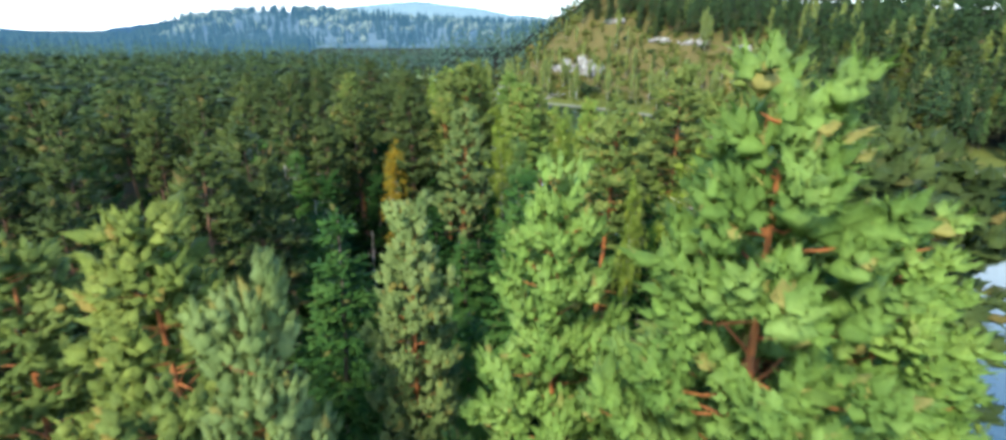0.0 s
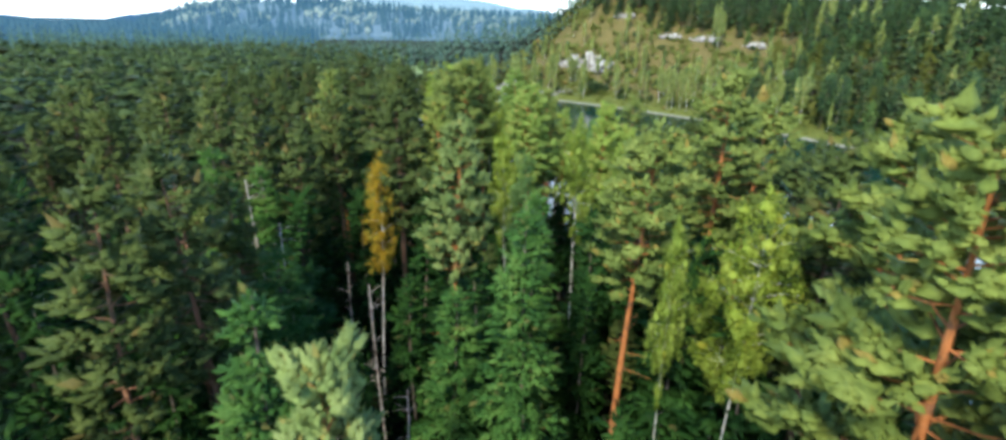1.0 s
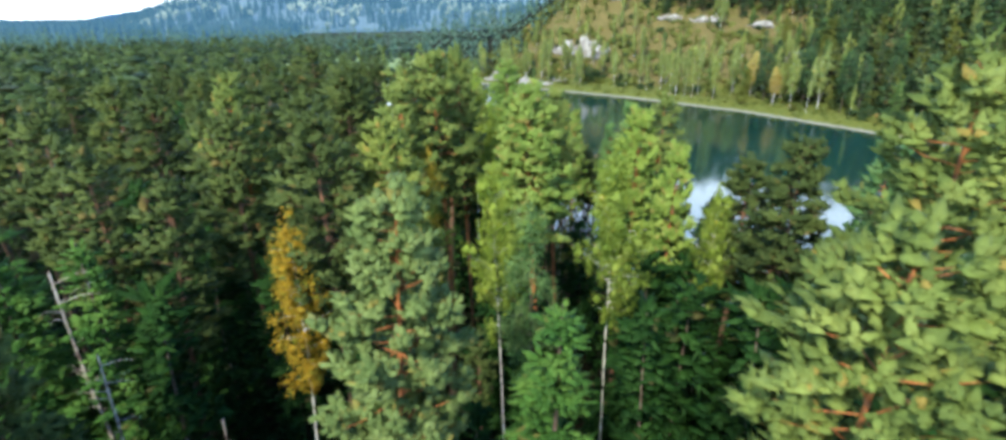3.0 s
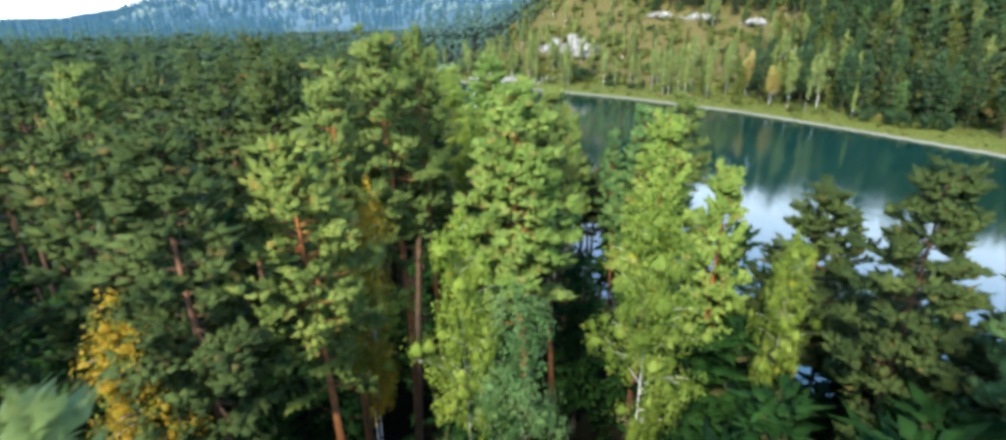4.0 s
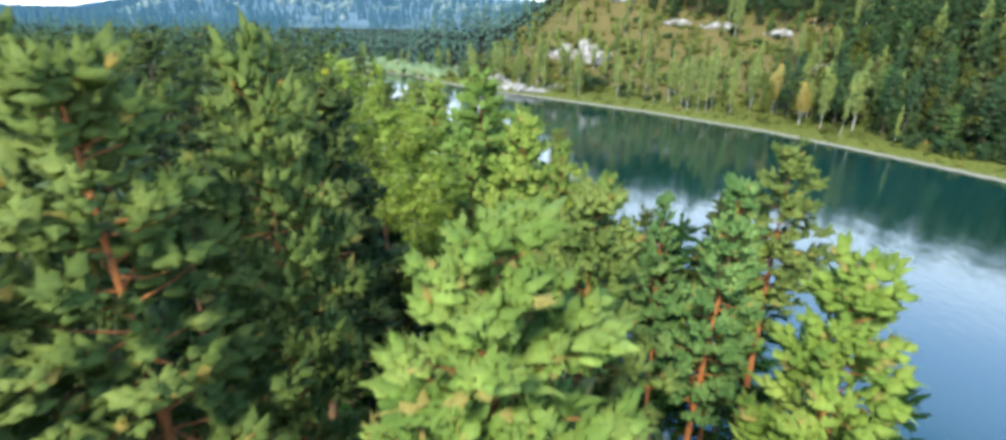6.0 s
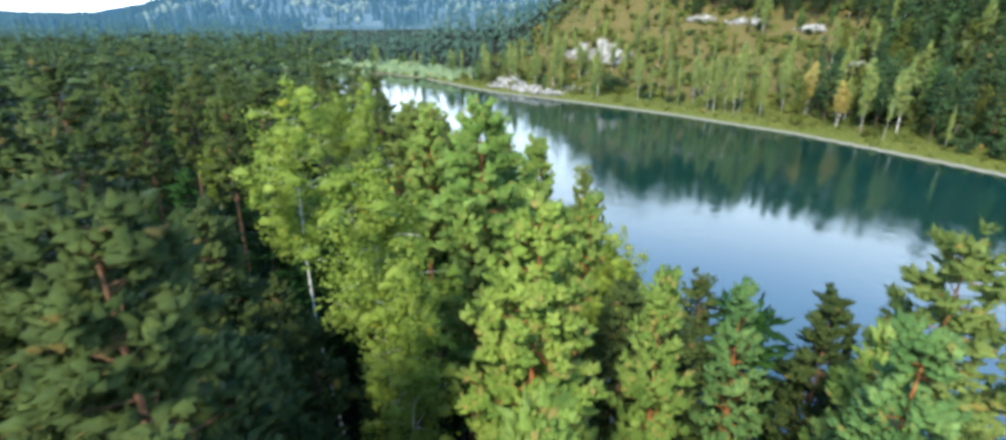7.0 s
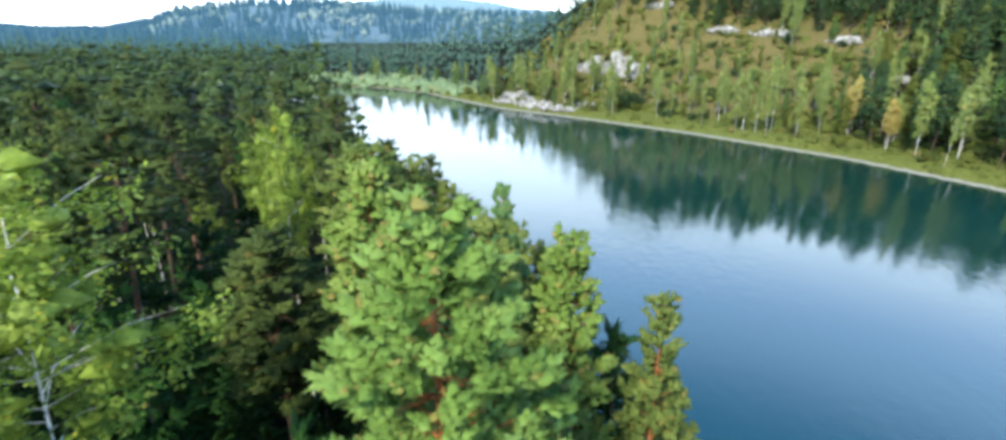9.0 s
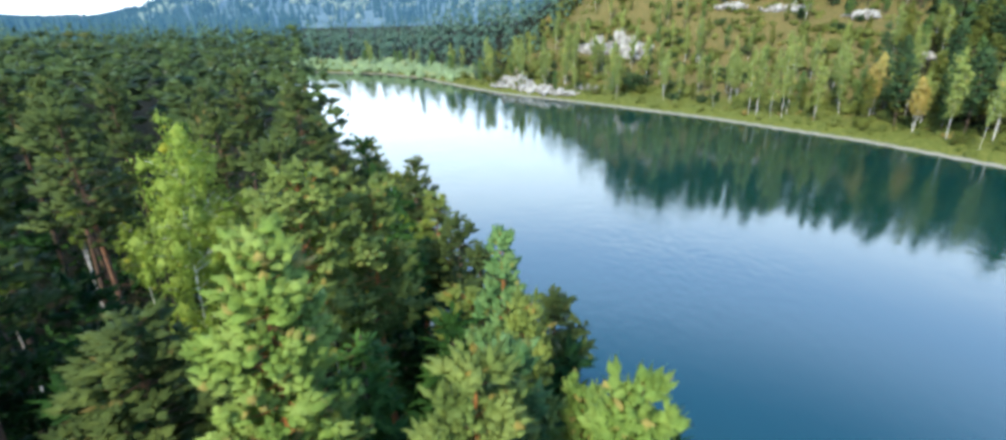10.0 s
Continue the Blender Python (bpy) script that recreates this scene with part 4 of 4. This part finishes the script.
# the clearing's edge, under the first stretch of the flight
near_rows([
    ("pine", 6.6, 15.7, 30.0, 2.2), ("green_pine", 2.9, 5.2, 30.5, 1.9), ("green_pine", 1.6, 8.6, 28.8, 1.4), ("green_pine", 4.1, 8.8, 29.0, 2.1),
    ("pale_pine", -2.15, 13.6, 26.8, 1.2), ("pale_pine", -2.0, 5.3, 28.5, 0.95), ("pine", -5.4, 9.6, 28.1, 1.6), ("pine", -4.6, 7.2, 26.3, 1.3),
    ("pine", -7.6, 8.6, 27.2, 1.7), ("green_spruce", -6.1, 18.7, 24.9, 1.5), ("blue_pine", -8.8, 14.0, 23.5, 1.0), ("green_pine", 6.6, 8.2, 28.4, 2.0),
    ("pine", 11.2, 23.5, 29.0, 2.0), ("birch", 8.8, 25.9, 25.6, 1.65), ("wood_pine", 9.6, 12.0, 28.6, 2.2), ("green_spruce", -1.0, 17.5, 21.5, 1.4)])
near_rows([
    ("birch", 6.8, 27.3, 24.0, 0.85), ("pine", 5.8, 30.2, 27.2, 1.7), ("pine", 10.9, 36.7, 29.0, 2.1), ("pine", 14.6, 38.8, 27.2, 2.0),
    ("green_spruce", 1.25, 28.3, 24.2, 1.5), ("green_spruce", 1.6, 36.2, 22.4, 1.6), ("green_spruce", -2.7, 30.2, 19.5, 1.5), ("spruce", -1.4, 35.0, 19.0, 1.6), ("green_spruce", -10.7, 30.8, 20.9, 1.6),
    ("snag", -8.0, 29.5, 16.5, 0.8), ("snag", -5.2, 29.3, 20.2, 0.6), ("snag", -12.9, 38.5, 19.2, 1.0), ("snag", -9.5, 38.0, 17.0, 0.6), ("snag", -4.4, 25.6, 17.4, 0.6)])
near_rows([
    ("gold_birch", -9.6, 43.8, 22.5, 1.2), ("pine", -5.6, 48.3, 25.6, 1.7), ("birch", -0.5, 44.8, 24.1, 1.25), ("grey_aspen", 1.3, 43.2, 23.1, 1.15),
    ("birch", 4.8, 46.4, 25.0, 1.5), ("green_spruce", -16.5, 42.5, 22.0, 1.4), ("green_spruce", -19.2, 40.5, 23.4, 1.7), ("snag", -15.6, 41.6, 21.2, 1.2),
    ("pale_pine", -2.3, 34.3, 26.4, 1.6), ("spruce", -14.4, 42.6, 19.5, 1.6), ("spruce", 5.5, 42.1, 19.0, 1.4), ("gold_birch", -4.2, 49.4, 23.6, 0.9),
    ("dark_pine", -8.0, 46.6, 26.5, 1.9), ("dark_pine", -11.7, 60.9, 26.7, 1.9), ("pine", -14.6, 53.6, 27.0, 1.5), ("pine", -4.2, 54.9, 28.0, 1.8), ("pine", -2.7, 57.2, 28.2, 1.2)])
near_rows([
    ("close_pine", 1.8, 53.6, 26.3, 2.2), ("young_pine", 8.9, 53.0, 23.2, 1.3), ("pine", 3.5, 57.0, 25.5, 1.3), ("young_pine", 7.6, 57.6, 24.4, 1.7),
    ("dark_pine", 13.3, 53.6, 22.7, 1.8), ("blue_pine", 9.4, 66.4, 23.3, 1.5), ("pine", -6.0, 53.8, 27.2, 1.7), ("wood_pine", -14.3, 61.6, 25.0, 2.0),
    ("wood_pine", -12.2, 66.0, 26.8, 1.9), ("birch", -5.3, 50.6, 22.0, 1.5), ("dark_pine", -5.2, 62.5, 27.0, 1.8), ("wood_pine", -21.4, 83.0, 26.9, 2.1),
    ("dark_pine", -8.0, 64.2, 26.6, 1.9), ("dark_pine", 12.0, 47.0, 25.0, 1.6), ("birch", 10.7, 49.5, 21.8, 1.0), ("young_pine", 1.3, 63.5, 22.8, 1.5)])
near_rows([
    ("birch", -8.8, 82.7, 25.9, 2.7), ("birch", -3.7, 72.4, 24.7, 2.4), ("birch", -2.3, 70.8, 21.9, 1.6), ("green_pine", -1.2, 80.3, 25.4, 2.1), ("young_pine", -0.4, 78.7, 21.2, 1.5), ("young_pine", 0.8, 82.6, 20.4, 1.4),
    ("close_pine", 2.2, 69.2, 25.0, 1.6), ("young_pine", 5.5, 70.5, 21.9, 1.1), ("blue_pine", 9.3, 73.2, 20.3, 1.2), ("dark_pine", 5.4, 73.6, 20.2, 1.2), ("spruce", 10.5, 74.8, 18.3, 1.6), ("spruce", 12.7, 71.8, 18.3, 1.6), ("wood_pine", 7.9, 75.6, 18.0, 1.5), ("dark_pine", 11.5, 73.4, 20.7, 1.1),
    ("pine", 13.0, 69.5, 23.7, 1.7), ("young_pine", 11.0, 69.5, 21.4, 1.3), ("spruce", -10.4, 70.3, 19.5, 1.6), ("dark_pine", -7.3, 71.2, 23.8, 1.5), ("dark_pine", -6.4, 68.2, 21.6, 1.4), ("pine", 0.2, 87.2, 22.6, 1.3),
    ("young_pine", 1.8, 87.8, 22.3, 1.4), ("pine", 4.7, 86.6, 21.0, 0.9), ("blue_pine", -0.6, 95.6, 21.4, 1.2), ("dark_pine", -8.8, 91.4, 20.5, 2.0)])
near_rows([
    ("young_pine", 3.9, 79.5, 21.5, 1.3), ("birch", 5.2, 78.0, 20.6, 1.3), ("blue_pine", -0.3, 90.3, 21.2, 1.5), ("young_pine", 1.9, 91.5, 19.8, 1.2),
    ("green_spruce", -3.7, 94.1, 19.2, 1.4), ("birch", -10.0, 97.3, 24.4, 1.4), ("birch", -14.7, 105.0, 22.3, 1.9), ("wood_pine", -15.9, 118.5, 22.3, 1.8),
    ("wood_pine", -13.3, 129.6, 16.2, 1.3), ("birch", -6.5, 112.6, 15.6, 1.4), ("pine", -6.4, 97.5, 22.8, 1.9), ("young_pine", -4.8, 90.2, 23.6, 1.7),
    ("wood_pine", -12.0, 108.0, 21.5, 1.9), ("birch", -7.7, 99.5, 22.0, 1.5), ("wood_pine", -18.0, 96.0, 24.5, 2.1), ("pine", 0.4, 93.6, 20.2, 1.1), ("pine", -4.8, 101.0, 21.4, 1.5)])

# the strip between the flight and the water
near_rows([
    ("wood_pine", 13.5, 28.0, 27.2, 2.0), ("wood_pine", 17.0, 30.0, 26.0, 2.0), ("wood_pine", 20.0, 37.0, 22.5, 1.9), ("wood_pine", 14.0, 33.0, 26.0, 2.0),
    ("blue_pine", 15.5, 44.0, 25.0, 1.7), ("wood_pine", 18.0, 46.5, 21.5, 1.8), ("wood_pine", 13.5, 19.0, 28.3, 2.2), ("wood_pine", 18.5, 23.0, 26.0, 2.1),
    ("wood_pine", 12.0, 14.5, 28.2, 2.2), ("spruce", 9.8, 34.5, 20.0, 1.7), ("birch", 10.5, 31.0, 21.0, 1.6), ("wood_pine", 16.5, 57.0, 17.5, 1.6),
    ("spruce", 9.6, 41.5, 20.0, 1.7), ("spruce", 8.0, 44.5, 18.5, 1.9), ("spruce", 7.0, 49.5, 17.5, 1.9), ("spruce", 10.0, 50.5, 17.0, 1.9), ("spruce", 9.0, 33.0, 19.0, 1.9),
    ("spruce", 15.2, 37.0, 20.0, 2.1), ("spruce", 17.5, 38.8, 19.0, 2.1), ("spruce", 12.0, 40.5, 20.0, 2.0), ("spruce", 15.0, 34.5, 21.0, 2.0),
    ("spruce", 16.0, 41.0, 19.5, 2.0), ("spruce", 18.5, 33.5, 20.0, 1.9), ("spruce", 12.2, 29.5, 21.0, 1.9), ("spruce", 19.5, 42.0, 17.5, 1.9),
    ("spruce", 17.0, 26.5, 21.0, 1.9), ("birch", 14.8, 29.5, 21.0, 1.4), ("spruce", 12.3, 44.0, 18.5, 1.9), ("spruce", 10.2, 28.0, 20.0, 1.8)])

# dark trees close together above the water's edge
edge = random.Random(5)
for row in range(4):
    for y in np.arange(33.0, 57.0, 2.6):
        x = np.interp(y, NEAR_SHORE[:, 1], NEAR_SHORE[:, 0]) - 1.6 - 2.5 * row + edge.uniform(-0.6, 0.6)
        if all((x - a) ** 2 + (y - b) ** 2 > 1.9 ** 2 for a, b in STAND):
            plant(edge.choice(("spruce", "spruce", "wood_pine")), x, y, edge.uniform(16.0, 19.5) - (0.35 * max(0.0, y - 49)), radius=edge.uniform(1.6, 2.1))
            STAND.append((x, y))

for row in range(3):
    for y in np.arange(79.0, 128.0, 2.8):
        x = np.interp(y, NEAR_SHORE[:, 1], NEAR_SHORE[:, 0]) - 1.8 - 2.3 * row + edge.uniform(-0.6, 0.6)
        if all((x - a) ** 2 + (y - b) ** 2 > 1.8 ** 2 for a, b in STAND):
            plant(edge.choice(("pine", "spruce", "wood_pine", "wood_pine")), x, y, edge.uniform(13.5, 17.0) + 0.8 * row, radius=edge.uniform(1.2, 1.7))
            STAND.append((x, y))

# the rest of the near wood, filled in between
fill = random.Random(19)


def camera_line(y):
    """Height of the open air lane over the wood."""
    return 31.0 - 0.045 * max(0.0, y - 10)


def clear_of(x, y, gap):
    return all((x - a) ** 2 + (y - b) ** 2 > gap * gap for a, b in STAND)


tries = 0
while len(STAND) < 430 and tries < 12000:
    tries += 1
    x, y = fill.uniform(-47, 26), fill.uniform(1, 135)
    shore = np.interp(y, NEAR_SHORE[:, 1], NEAR_SHORE[:, 0])
    if x > shore - 1.8 or (x < -40 and y < 12):
        continue
    lane = abs(x + 3) < 9 and 12 < y < 43
    front = x > -24 and y < 100
    if lane and fill.random() < 0.15:
        continue
    if not clear_of(x, y, 3.0 if front else 4.6):
        continue
    kindness = fill.random()
    edge = shore - x < 7
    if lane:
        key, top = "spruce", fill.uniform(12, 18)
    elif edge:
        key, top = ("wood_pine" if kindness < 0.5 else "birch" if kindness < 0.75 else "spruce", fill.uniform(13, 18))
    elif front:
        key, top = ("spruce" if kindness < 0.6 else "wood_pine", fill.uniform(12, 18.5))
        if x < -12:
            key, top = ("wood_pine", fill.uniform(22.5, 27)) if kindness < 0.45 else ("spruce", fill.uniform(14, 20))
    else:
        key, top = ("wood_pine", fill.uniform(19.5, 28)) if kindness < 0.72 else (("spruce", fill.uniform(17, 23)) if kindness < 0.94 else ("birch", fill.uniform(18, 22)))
    if y > 100:
        top -= 2.5
    plant(key, x, y, min(top, camera_line(y) - 3.2), wide=fill.uniform(0.9, 1.3))
    STAND.append((x, y))


# ---------------------------------------------------------------- the far bank
def far_rows(rows):
    for key, x, y, tall, wide in rows:
        plant(key, x, y, tall=tall, wide=wide)


far_rows([
    ("far_birch", 49.5, 230.5, 12.5, 0.7), ("far_birch", 56.5, 238.0, 16.5, 0.8), ("far_birch", 56.5, 223.5, 15.0, 1.0), ("far_birch", 58.0, 222.5, 16.0, 0.9),
    ("far_birch", 60.5, 220.3, 15.0, 0.9), ("far_birch", 62.4, 218.3, 16.5, 1.0), ("far_birch", 66.0, 224.0, 17.5, 0.9), ("far_birch", 68.2, 214.2, 14.5, 1.0),
    ("far_birch", 78.2, 223.2, 16.0, 1.1), ("far_gold", 80.7, 214.0, 15.2, 1.0), ("far_birch", 82.8, 216.0, 13.0, 0.9), ("far_gold", 82.8, 201.5, 11.8, 1.1),
    ("far_birch", 85.0, 194.5, 17.0, 1.1), ("far_birch", 86.3, 187.3, 15.0, 0.8), ("far_birch", 93.6, 177.5, 9.0, 0.6), ("far_birch", 51.2, 296.0, 12.0, 1.0),
    ("far_birch", 87.3, 268.5, 21.0, 0.9), ("far_birch", 55.6, 269.6, 15.0, 0.8), ("far_birch", 99.3, 241.0, 14.0, 1.0)])
far_rows([
    ("far_birch", 8.0, 283.0, 10.0, 1.2), ("far_birch", -14.0, 293.0, 15.0, 1.3), ("far_birch", -30.0, 309.0, 12.0, 1.3), ("far_birch", 15.5, 263.0, 9.0, 1.2),
    ("green_bush", 34.3, 260.5, 6.5, 1.2), ("green_bush", 42.7, 242.5, 3.0, 1.3), ("far_bush", 22.0, 257.5, 3.5, 1.2), ("green_bush", 95.6, 173.5, 3.8000000000000003, 1.1),
    ("green_bush", 97.9, 170.0, 4.1, 1.1), ("green_bush", 100.1, 166.8, 3.9, 1.1), ("green_bush", 102.5, 163.5, 4.0, 1.1), ("green_bush", 105.0, 160.0, 3.8000000000000003, 1.1),
    ("far_aspen", 106.0, 204.0, 13.0, 1.1), ("far_aspen", 101.0, 198.0, 14.0, 1.0), ("far_olive", 92.0, 212.0, 12.0, 1.0), ("far_spruce", 112.0, 182.0, 14.0, 1.0)])

LEDGES = ((1, 31, 293, 26, 7.5, -33), (2, -4, 281, 12, 5.5, -45), (3, 54, 317, 12, 2.8, -35), (4, 73, 294, 11, 2.0, -38), (5, 86, 283, 12, 2.4, -40), (6, 103, 265, 10, 1.9, -42), (7, 106, 238, 4, 1.6, -45), (8, 2, 270, 34, 2.2, -41), (9, 20, 268, 5, 1.6, -30), (10, 36, 286, 9, 2.6, -33))
for seed, x, y, long, high, turn in LEDGES:
    ledge = outcrop(seed, long, high, 2.6)
    ledge.matrix_basis = pose(x, y, ground_height(np.array([x]), np.array([y]))[0] - 0.1, 0, 0, turn)
    tagged(ledge, "weathered white limestone outcrop on the heathy slope", "rock", "rock outcrops of the far bank")

FAR = []
slope = random.Random(23)
TRIAL = np.array([(slope.uniform(-120, 215), slope.uniform(60, 420)) for _ in range(20001)])
TRIAL_FAR = reach(TRIAL, FAR_SHORE)
TRIAL_OUT = in_river(TRIAL) | (reach(TRIAL, NEAR_SHORE)[0] < TRIAL_FAR[0])
tries = 0
while len(FAR) < 600 and tries < 20000:
    tries += 1
    x, y = TRIAL[tries]
    d, s = TRIAL_FAR[0][tries], TRIAL_FAR[1][tries]
    if TRIAL_OUT[tries] or d < 4 or d > 150:
        continue
    bare = 5.3 < s < 8.7 and d < 70            # the heathy, rocky slope
    steep_wood = s <= 5.3 and d > 12
    if s < 2.4 or (d > 90 and s < 9.3):
        continue
    chance = slope.random()
    if s < 6.6 and d < 10:                     # open grassy strip along the water
        if chance > 0.12:
            continue
        key, tall = slope.choice((("far_bush", 1.8), ("far_bush", 2.2), ("far_bush", 2.8)))
    elif bare:
        if chance > 0.55:
            continue
        key, tall = slope.choice((("far_birch", 11), ("far_bush", 2.5), ("far_bush", 3.5), ("far_olive", 6), ("far_birch", 14), ("far_aspen", 8), ("green_bush", 3.0)))
    elif steep_wood and d < 60:
        key, tall = slope.choice((("far_aspen", 12), ("far_olive", 11), ("far_olive", 13), ("far_aspen", 10), ("far_spruce", 15), ("far_pine", 14), ("far_birch", 13), ("far_pine", 13)))
    elif s > 8.7:
        key, tall = slope.choice((("far_birch", 10), ("far_bush", 3.5), ("valley_spruce", 13), ("far_aspen", 8)))
        if d > 16:
            continue
    else:
        key, tall = slope.choice((("far_pine", 18), ("far_spruce", 16), ("far_spruce", 18), ("far_birch", 16)))
    gap = 3.9 if not bare else 4.0
    if any((x - a) ** 2 + (y - b) ** 2 < gap * gap for a, b in FAR):
        continue
    FAR.append((x, y))
    plant(key, x, y, tall=tall * slope.uniform(0.8, 1.15), wide=slope.uniform(0.9, 1.2))


# ---------------------------------------------------------------- woods and scrub too many to count
def scatter(seed, box, spacing, test):
    rng = np.random.default_rng(seed)
    x0, x1, y0, y1 = box
    nx, ny = max(1, int((x1 - x0) / spacing)), max(1, int((y1 - y0) / spacing))
    gx_, gy_ = np.meshgrid(np.linspace(x0, x1, nx), np.linspace(y0, y1, ny))
    p = np.stack([gx_.ravel(), gy_.ravel()], 1) + rng.uniform(-0.45, 0.45, (nx * ny, 2)) * spacing
    p = p[~in_river(p)]
    near, _ = reach(p, NEAR_SHORE)
    far, along = reach(p, FAR_SHORE)
    p = p[test(p[:, 0], p[:, 1], near, far, along, rng.uniform(0, 1, len(p)))]
    return np.column_stack([p, ground_height(p[:, 0], p[:, 1]) - 0.2]), rng


def near_side(x, y, n, f, s, c):
    return (n < f) & (n > 4) & ((x < -46) | (y > 135) | (y < -2)) & (y < 420)


def valley(x, y, n, f, s, c):
    return (f < n) & (((f > 12) & (s > 9.6)) | ((f > 22) & (s > 8.75) & (s <= 9.6))) & (f < 150)


def hill_wood(x, y, n, f, s, c):
    return (f < n) & (f < 200) & (s > 2.2) & (s <= 8.75) & ((f > 148) | ((f > 74) & (c < 0.9)) | ((s > 7.6) & (f > 62)) | ((s < 5.3) & (f > 52) & (c < 0.8)))


def hill_scrub(x, y, n, f, s, c):
    return (f < n) & (f > 2) & (f < 90) & (s > 3) & (s < 10) & (c < np.where(f < 7, 0.6, np.where((s > 5.3) & (s < 8.7), 0.45, 0.75)))


def undergrowth(x, y, n, f, s, c):
    return (n < f) & (n > 3) & (x > -60) & (y < 150)


# Trees below y = -2 are unseen, added to block sun from behind.
spots, rng = scatter(1, (-420, 28, -50, 330), 6.6, near_side)
away = np.hypot(spots[:, 0], spots[:, 1] - 20)
brush_wood("pine_wood", spots, np.clip(28.3 - 0.034 * away, 13, 25) - rng.uniform(-0.5, 4.5, len(spots)), rng.random(len(spots)) < 0.3, PLAIN_GREEN, 2, "unbroken dark pine forest on the flat near bank, also added unseen behind the camera", 12, 2)
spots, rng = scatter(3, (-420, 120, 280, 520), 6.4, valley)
brush_wood("valley_wood", spots, rng.uniform(10, 20, len(spots)), rng.random(len(spots)) < 0.9, HAZED_CONIFER, 4, "conifer forest beyond the river bend, distance haze painted blue-green", 8, 2)
spots, rng = scatter(5, (-60, 420, -60, 520), 5.4, hill_wood)
brush_wood("hill_wood", spots, rng.uniform(13, 20, len(spots)), rng.random(len(spots)) < 0.55, DARK_WOOD_GREEN, 6, "dark conifers covering the far hill", 9, 2)


def mixed(x, y, n, f, s, c):
    return (f < n) & (f > 13) & (f < 60) & (s > 2.6) & (s < 4.75) & (c < 0.95)


spots, rng = scatter(15, (40, 220, 60, 300), 5.0, mixed)
brush_wood("mixed_wood", spots, rng.uniform(9, 18, len(spots)), rng.random(len(spots)) < 0.4, DULL_LEAF, 16, "dense dull green trees on the lower far slope", 9, 2)
spots, rng = scatter(7, (-60, 200, 100, 400), 2.4, hill_scrub)
open_rock = np.ones(len(spots), bool)
for _, x, y, long, high, turn in LEDGES:
    along_x, along_y = math.cos(radians(turn)), math.sin(radians(turn))
    run = (spots[:, 0] - x) * along_x + (spots[:, 1] - y) * along_y
    away = (spots[:, 0] - x) * -along_y + (spots[:, 1] - y) * along_x
    open_rock &= ~((abs(run) < long * 0.5) & (abs(away + 2.5) < 4.5))
spots = spots[open_rock | (rng.random(len(spots)) < 0.15)]
scrub("heath_scrub", spots, np.where(spots[:, 2] < 1.6, 0.55, 1.0) * rng.uniform(0.9, 2.0, len(spots)) * rng.choice((1.0, 1.0, 1.8), len(spots)), OLIVE, 8, "low olive and russet scrub on the far slope")
# Filler between the stems; its near-black needles carry painted shade.
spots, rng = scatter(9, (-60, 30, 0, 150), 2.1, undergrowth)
brush_wood("undergrowth", spots, rng.uniform(2, 6.5, len(spots)), np.ones(len(spots), bool), SHADED_SPRUCE, 10, "young spruces under the pines, shade painted into their dark needles", 8, 1)

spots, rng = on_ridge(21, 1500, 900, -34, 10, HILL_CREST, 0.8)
woods("backdrop_spruce_wood", spots, rng.uniform(12, 26, len(spots)), True, HAZED_SPRUCE, 22, "dark conifers on the distant hill with painted blue haze")
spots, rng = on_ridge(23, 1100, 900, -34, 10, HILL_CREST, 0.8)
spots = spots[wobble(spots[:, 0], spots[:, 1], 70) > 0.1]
woods("backdrop_birch_wood", spots, rng.uniform(10, 20, len(spots)), False, HAZED_BIRCH, 24, "pale leafy trees on the distant hill with painted haze")


def bend_scrub(x, y, n, f, s, c):
    return (f < n) & (f > 1.5) & (f < 16) & (s > 9.3)


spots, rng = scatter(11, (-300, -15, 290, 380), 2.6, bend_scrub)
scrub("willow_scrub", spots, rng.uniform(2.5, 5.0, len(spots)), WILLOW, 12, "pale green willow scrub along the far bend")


def far_plain(x, y, n, f, s, c):
    return ((x < -415) | (y > 480)) & (np.hypot(x, y) < 1650) & (x < -40 - 0.3 * y)


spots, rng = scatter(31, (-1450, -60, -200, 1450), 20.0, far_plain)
woods("backdrop_plain_wood", spots, rng.uniform(17, 25, len(spots)), True, HAZED_SPRUCE, 32, "dark conifer forest of the distant plain with painted blue haze")
